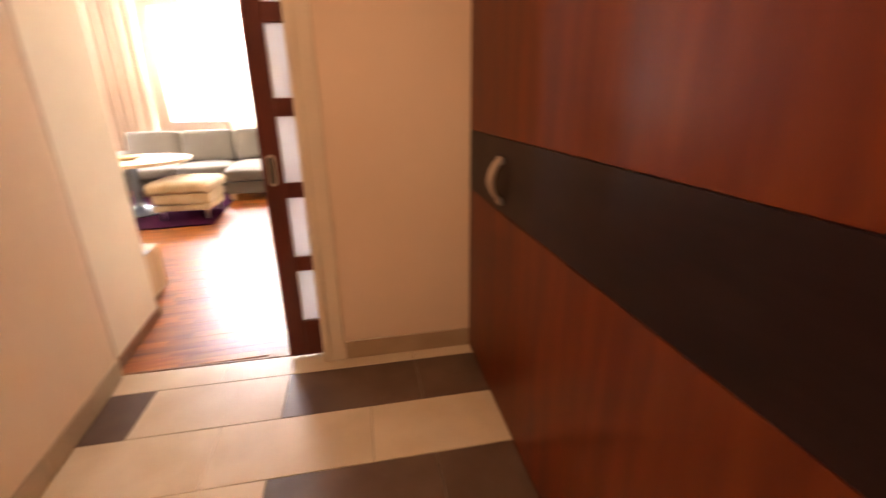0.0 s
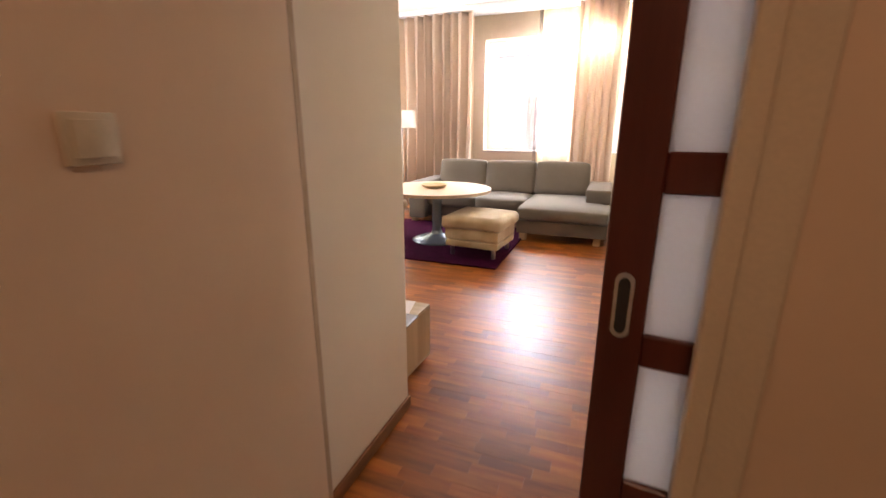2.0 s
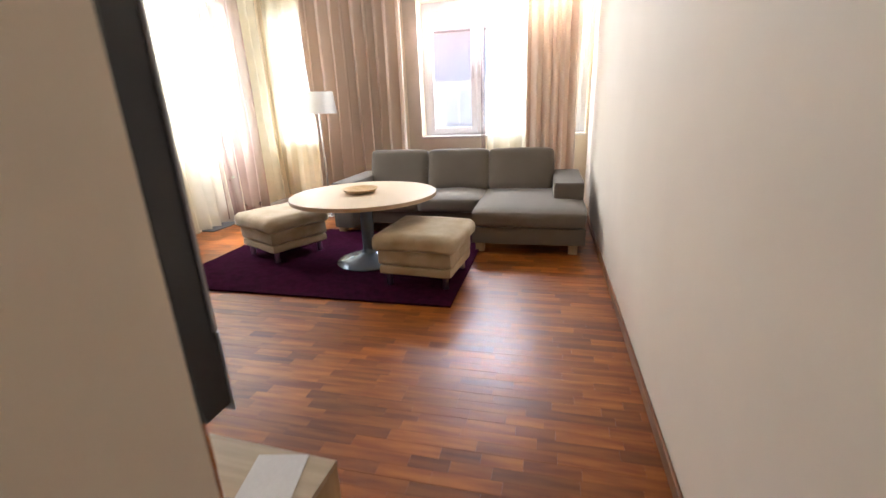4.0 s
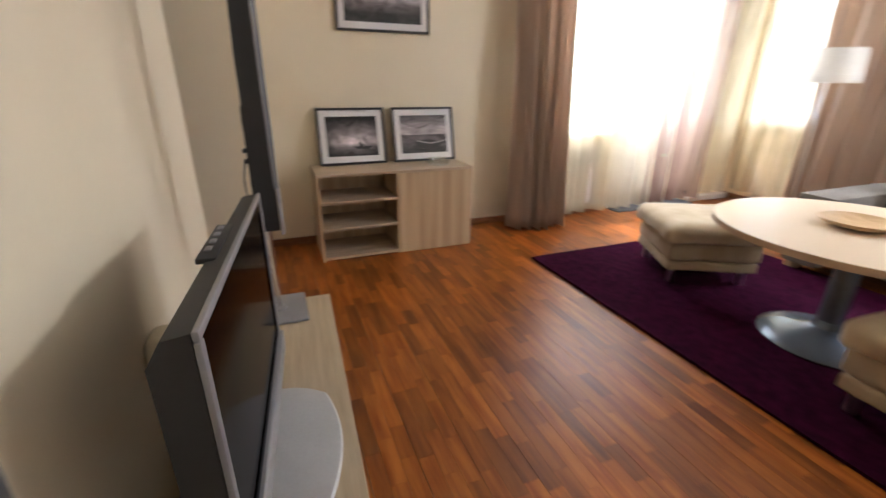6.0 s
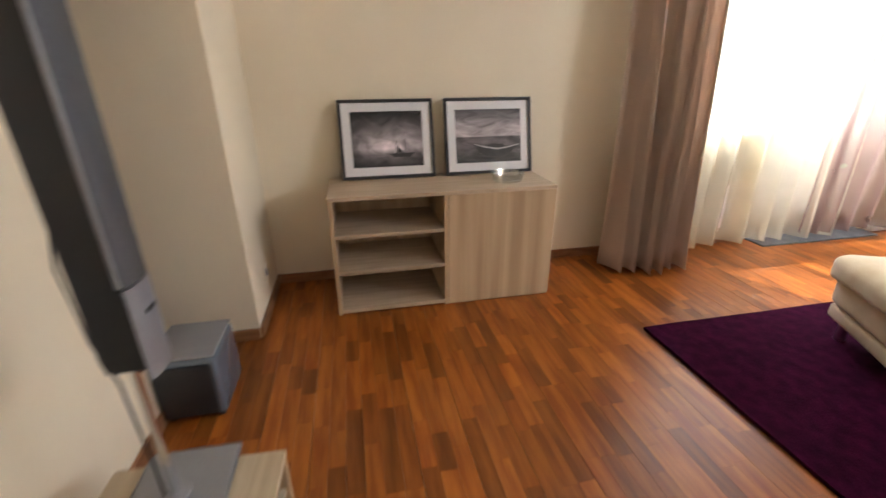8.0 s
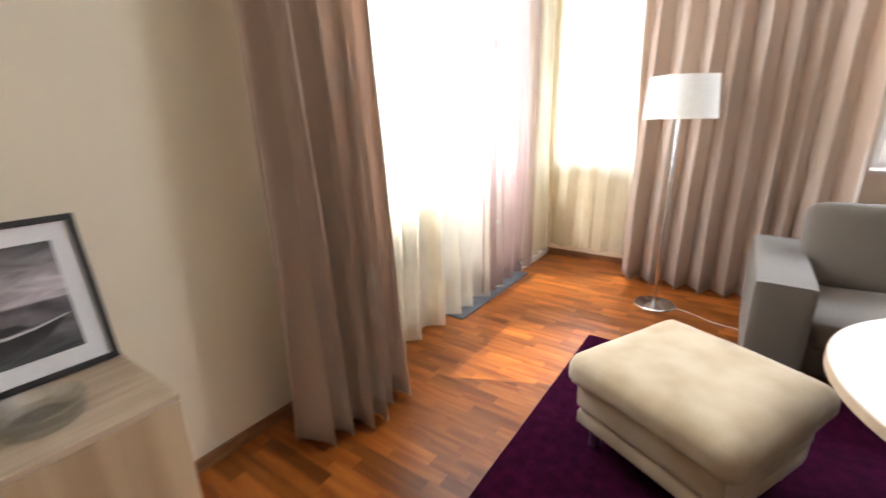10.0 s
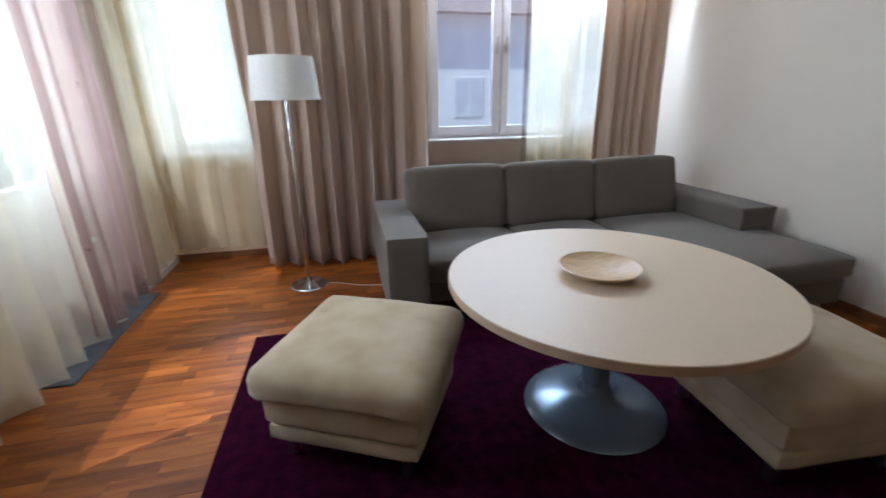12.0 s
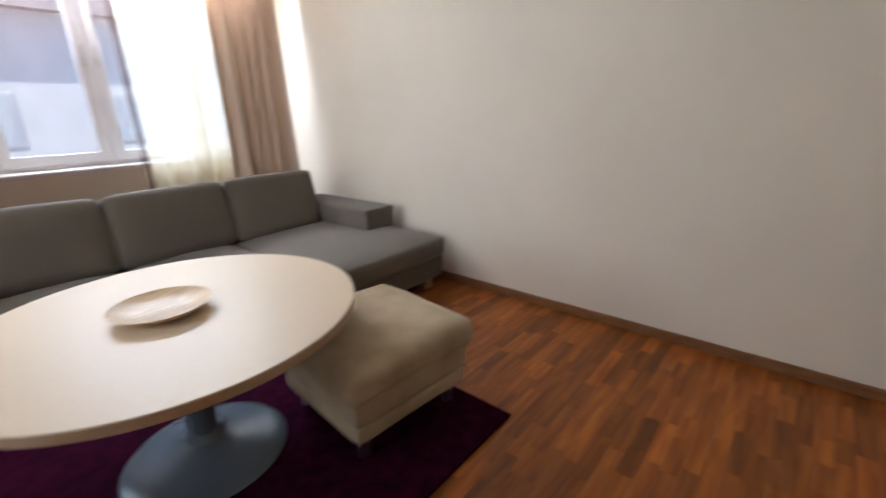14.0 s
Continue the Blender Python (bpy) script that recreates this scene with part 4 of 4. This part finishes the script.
def television():
    cx, y, z0, w, h = -1.462, 3.06, 0.395, 0.805, 0.552
    t = thing("television", (cx, y, 0.331), "flat television with a silver frame on a rounded silver stand", "television", -5.1)
    z = z0 - 0.331
    part("frame", boxes((-w / 2, -0.011, z + h - 0.018, w / 2, 0.0, z + h), (-w / 2, -0.011, z + 0.075, -w / 2 + 0.02, 0.0, z + h - 0.018), (w / 2 - 0.02, -0.011, z + 0.075, w / 2, 0.0, z + h - 0.018), bevel=0.004), SILVER, t)
    part("speaker_bar", boxes((-w / 2, -0.014, z, w / 2, 0.010, z + 0.075), bevel=0.006, seg=3), SILVER, t, "silver lower bar")
    part("screen", boxes((-w / 2 + 0.02, -0.025, z + 0.073, w / 2 - 0.02, -0.006, z + h - 0.018), bevel=0.001, seg=1), SCREEN, t, "black glossy screen")
    part("screen_rim", boxes((-w / 2 + 0.022, -0.01, z + 0.075, -w / 2 + 0.045, -0.003, z + h - 0.022), (w / 2 - 0.045, -0.01, z + 0.075, w / 2 - 0.022, -0.003, z + h - 0.022), (-w / 2 + 0.045, -0.01, z + h - 0.045, w / 2 - 0.045, -0.003, z + h - 0.022), (-w / 2 + 0.045, -0.01, z + 0.075, w / 2 - 0.045, -0.003, z + 0.095)), SCREEN, t, smooth=0)
    back = [(-0.0115, z + 0.01), (-0.0115, z + h - 0.003), (-0.05, z + h - 0.010), (-0.074, z + h - 0.05), (-0.074, z + 0.10), (-0.045, z + 0.02)]
    bm = extrude_outline(back, w - 0.004, "x")
    part("back_shell", moved(bm, Matrix.Translation((-w / 2 + 0.002, 0, 0))), DARK_SILVER, t, "dark grey back shell", smooth=40)
    keys = part("key_strip", boxes((-0.10, -0.066, z + h - 0.014, 0.12, -0.03, z + h - 0.0025), bevel=0.002), DARK_SILVER, t)
    for i in range(4):
        part("key", boxes((-0.08 + i * 0.045, -0.058, z + h - 0.0025, -0.055 + i * 0.045, -0.045, z + h + 0.001), bevel=0.0015), SILVER, keys, "small silver key")
    part("neck", boxes((-0.09, -0.06, 0.01, 0.09, -0.03, z + 0.03), bevel=0.006), SILVER, t)
    foot = lathe([(0.0001, 0.0), (0.25, 0.0), (0.253, 0.004), (0.245, 0.012), (0.10, 0.024), (0.0001, 0.026)], 64, False)
    for v in foot.verts:
        k = max(abs(v.co.x), abs(v.co.y), 1e-6) / max(v.co.xy.length, 1e-6)
        v.co.x, v.co.y = v.co.x / k ** 0.3, v.co.y / k ** 0.3 * 0.68
    part("stand", foot, PALE_SILVER, t, "rounded silver foot")
    part("power_cable", tube([(0.33 + 0.02 * math.sin(i), -0.10 - 0.012 * i, max(0.004, z + 0.2 - 0.035 * i)) for i in range(9)], 0.005), BLACK, t, "black cable")
    return t


television()


def tower_speaker(at, turn):
    s = thing("tower_speaker", at, "slim near-black loudspeaker on a steel pole and silver plate", "loudspeaker", turn, "loudspeakers beside the television")
    part("foot_plate", boxes((-0.13, -0.10, 0.0, 0.13, 0.11, 0.012), bevel=0.01, seg=3), SILVER, s, "silver square foot plate")
    part("collar", lathe([(0.03, 0.012), (0.028, 0.018), (0.014, 0.024)], 24), SILVER, s)
    part("pole", lathe([(0.0095, 0.014), (0.0095, 0.46)], 20), CHROME, s)
    z0, z1 = 0.376, 1.43
    prof = [(-0.027, z0 + 0.03), (-0.022, z0), (0.045, z0), (0.045, z1), (-0.018, z1), (-0.032, z0 + 0.62), (-0.032, z0 + 0.5)]
    part("cabinet", moved(extrude_outline(prof, 0.084, "x"), Matrix.Translation((-0.042, 0, 0))), DARK_SILVER, s, "near-black cabinet", smooth=30)
    front = []
    for i in range(13):
        a = math.pi * i / 12
        front.append((0.047 * math.cos(a), 0.045 + 0.014 * math.sin(a)))
    part("front", moved(extrude_outline(front, z1 - z0 - 0.17, "z"), Matrix.Translation((0, 0, z0 + 0.17))), GRILLE, s, "rounded grey perforated front grille", smooth=50)
    for sx in (-1, 1):
        part("trim", boxes((sx * 0.0445 - 0.0035, 0.0385, z0 + 0.17, sx * 0.0445 + 0.0035, 0.047, z1), bevel=0.0015, seg=1), SILVER, s, "thin silver edge trim")
    part("lower_front", moved(extrude_outline(front, 0.185, "z"), Matrix.Translation((0, 0.002, z0 - 0.02))), SILVER, s, "silver lower cover", smooth=50)
    part("mark", boxes((-0.016, 0.0595, z0 + 0.105, 0.016, 0.0625, z0 + 0.113)), BLACK, s, smooth=0)
    back = part("back_plate", boxes((-0.026, -0.038, z0 + 0.05, 0.026, -0.0245, z0 + 0.47), bevel=0.002, seg=1), BLACK, s, "black connection plate")
    for zz, hh in ((0.40, 0.03), (0.17, 0.03), (0.06, 0.06)):
        part("slot", boxes((-0.006, -0.0405, z0 + zz, 0.006, -0.0381, z0 + zz + hh), bevel=0.002, seg=1), BLACK, back, "mounting slot")
    for zz in (0.31, 0.27):
        part("terminal", moved(lathe([(0.009, 0), (0.009, 0.012), (0.005, 0.014)], 14), Matrix.Translation((0, -0.038, z0 + zz)) @ pose(0, 0, 0, 90, 0, 0)), DARK_SILVER, back, "round dark terminal")
    part("speaker_cable", tube([(0.004, -0.048, z0 + 0.28), (0.008, -0.061, z0 + 0.2), (0.0, -0.056, z0 + 0.05), (0.004, -0.03, z0 - 0.05), (0.006, -0.02, 0.1), (0.006, -0.02, 0.02)], 0.003), BLACK, s, "thin black cable")
    return s


tower_speaker((-2.265, 3.095, 0.331), 0)
tower_speaker((-0.692, 2.935, 0.331), 0)

sub = thing("subwoofer", (-3.02, 2.89, 0), "small grey subwoofer box on the floor by the bench", "loudspeaker")
part("cabinet", boxes((-0.13, -0.12, 0.015, 0.13, 0.11, 0.27), bevel=0.02, seg=3), GREY_METAL, sub)
part("top_cover", boxes((-0.125, -0.115, 0.27, 0.125, 0.105, 0.282), bevel=0.006), SILVER, sub, "silver top cover")
part("front", boxes((0.13, -0.10, 0.03, 0.142, 0.09, 0.25), bevel=0.008), DARK_SILVER, sub)
for sx in (-0.1, 0.1):
    for sy in (-0.09, 0.08):
        part("foot", moved(lathe([(0.014, 0.0), (0.014, 0.018)], 12), Matrix.Translation((sx, sy, 0))), BLACK, sub)

leaf = thing("leaflet", (-0.72, 3.125, 0.331), "white printed leaflet lying on the television bench", "leaflet", 12)
part("sheet", boxes((-0.075, -0.09, 0, 0.075, 0.09, 0.004), bevel=0.0008, seg=1), PAPER, leaf)
book = thing("book", (-2.20, 3.18, 0.2185), "thin blue book in the bench compartment", "book", 4)
part("cover", boxes((-0.08, -0.09, 0.0, 0.08, 0.10, 0.022), bevel=0.002, seg=1), BLUE_BOOK, book)
part("pages", boxes((-0.076, -0.086, 0.003, 0.082, 0.102, 0.019)), PAPER, book, smooth=0)
wall_box = thing("cable_box", (-1.68, TVY, 0.50), "rounded white plastic cable box on the wall behind the television", "cable box")
part("cover", boxes((-0.06, 0.0008, 0.0, 0.06, 0.075, 0.13), bevel=0.028, seg=4), PLASTIC_W, wall_box)
part("cable", tube([(0.02, 0.05, 0.01), (0.03, 0.055, -0.06), (0.0, 0.07, -0.10), (0.05, 0.075, -0.14), (0.10, 0.08, -0.162), (0.16, 0.09, -0.163)], 0.006), BLACK, wall_box, "black cable")


# ---- outside ----
def facade(at, turn, w, h, cols, rows, wall, label, base=0.0):
    b = thing("apartment_building", at, label, "building", turn)
    part("wall", boxes((0, 0, -12, w, 6, h)), wall, b, smooth=0)
    # sunlight on the lower wall is put into a whiter colour
    if base:
        part("lower_wall", boxes((0.02, -0.03, -11.9, w - 0.02, 0.05, base)), RENDER_SUNLIT, b, "lower wall, coloured white to look sunlit", smooth=0)
    part("roof", moved(extrude_outline([(-0.5, -0.6), (6.6, -0.6), (3.0, 2.2)], w + 1.0, "x"), Matrix.Translation((-0.5, 0, h + 0.6))), ROOF_TILE, b, smooth=0)
    cw, rh = w / cols, (h + 4) / rows
    for i in range(cols):
        for j in range(rows):
            x, z = (i + 0.5) * cw, -3.6 + j * rh
            wn_ = part("window", boxes((x - 0.65, -0.05, z, x + 0.65, 0.02, z + 1.6), bevel=0.02, seg=1), WHITE_PVC, b, smooth=0)
            for s in (-1, 1):
                part("pane", boxes((x + s * 0.31 - 0.26, -0.07, z + 0.1, x + s * 0.31 + 0.26, -0.051, z + 1.5)), FAR_PANE, wn_, smooth=0)
    return b


facade((-9.0, 22.0, 0), 0, 20, 4.4, 6, 2, RENDER_GREY, "grey rendered apartment building with a sunlit-white lower wall, across the courtyard", 2.45)
facade((-20.0, 24.0, 0), -90, 26, 6.0, 8, 3, RENDER_RED, "terracotta rendered apartment building across the street")
built("ground", boxes((-300, -300, -8.2, 300, 300, -8.0)), PAVING, "pale courtyard paving far below the windows", "ground", 0)


# ---- floor pieces ----
def strip_floor():
    rnd = random.Random(4)
    lens, w, gap, th = (0.16, 0.21, 0.26, 0.31, 0.37), 0.060, 0.0005, 0.012
    shared = {n: mesh_of("strip", boxes((gap / 2, gap / 2, -th, n - gap / 2, w - gap / 2, 0.0)), STRIP, 0) for n in lens}
    verts, faces = [], []

    def edge(x):
        """Where the parquet ends at the hall threshold; the alcove lies west of it."""
        return 2.081 - 0.0787 * (x - 0.305) if x > -1.0 else 0.0

    def joined(x0, x1, y0, y1):
        k = len(verts)
        x0, x1, y0, y1 = x0 + gap / 2, x1 - gap / 2, y0 + gap / 2, y1 - gap / 2
        a, b = max(y0, edge(x0)), max(y0, edge(x1))
        if min(y1 - a, y1 - b) < 0.004:
            return
        verts.extend(((x0, a, -th), (x1, b, -th), (x1, y1, -th), (x0, y1, -th), (x0, a, 0), (x1, b, 0), (x1, y1, 0), (x0, y1, 0)))
        faces.extend(((k + 4, k + 5, k + 6, k + 7), (k, k + 1, k + 5, k + 4), (k + 1, k + 2, k + 6, k + 5), (k + 2, k + 3, k + 7, k + 6), (k + 3, k, k + 4, k + 7)))

    made = 0
    y, row = 2.05, 0
    while y < YN:
        x0, x1 = (XW, XE) if y > TVY - 0.05 else (PASS - 0.02, XE + 0.05)
        x = x0 - rnd.uniform(0, 0.3)
        while x < x1:
            n = rnd.choice(lens)
            near = 3.36 < y < 4.4 and x > -3.3 and x + n < 0.4
            if near and made < 300:
                ob = new("strip", shared[n])
                ob.parent, ob.location, made = floor, (x, y, 0), made + 1
            else:
                joined(x, min(x + n, x1), y, y + w)
            x += n
        row += 1
        y += w + (0.0010 if row % 3 == 0 else 0.0)
    y = 1.4
    while y < TVY - 0.06:
        x = PX
        while x < TVX:
            n = min(rnd.choice(lens), TVX - x)
            joined(x, x + n, y, y + w)
            x += n
        y += w
    me = bpy.data.meshes.new("strips")
    me.from_pydata(verts, [], faces)
    me.materials.append(STRIPS)
    ob = new("strips", me)
    ob.parent = floor
    tagged(ob, kind="stuff")


def tile_floor():
    rnd = random.Random(7)
    w, gap, th = 0.305, 0.003, 0.008
    shared = {}

    def lay(x0, x1, y0, y1, dark):
        x0, x1 = max(x0, HX0 - 0.12), min(x1, 1.62)
        y0, y1 = max(y0, HY0 - 0.08), min(y1, 2.063)
        if x1 - x0 < 0.01 or y1 - y0 < 0.01:
            return
        key = (round(x1 - x0, 3), round(y1 - y0, 3), dark)
        if key not in shared:
            shared[key] = mesh_of("tile", boxes((gap / 2, gap / 2, -th, key[0] - gap / 2, key[1] - gap / 2, 0), bevel=0.0012, seg=1), TILE_D if dark else TILE_L, 0)
        ob = new("tile", shared[key])
        ob.parent, ob.matrix_basis = floor_hall, ASKEW @ Matrix.Translation((x0, y0, 0))

    y, row = 1.90, 0
    while y > HY0 - w:
        # each second row is dark with a pale tile let in, the rest pale
        if row == 0:
            cuts = [(HX0 - 0.1, 0.013, 0), (0.013, 0.323, 0), (0.323, 0.917, 0), (0.917, 1.6, 0)]
        elif row % 2 == 1:
            cuts = [(HX0 - 0.4, -0.255, 1), (-0.255, 0.323, 0), (0.323, 0.917, 1), (0.917, 1.6, 1)]
        else:
            cuts = [(HX0 - 0.2, 0.10, 0), (0.10, 0.69, 0), (0.69, 1.28, 0), (1.28, 1.6, 0)]
        for a, b, dk in cuts:
            lay(a, b, y, y + w, dk)
        y -= w
        row += 1


strip_floor()
tile_floor()
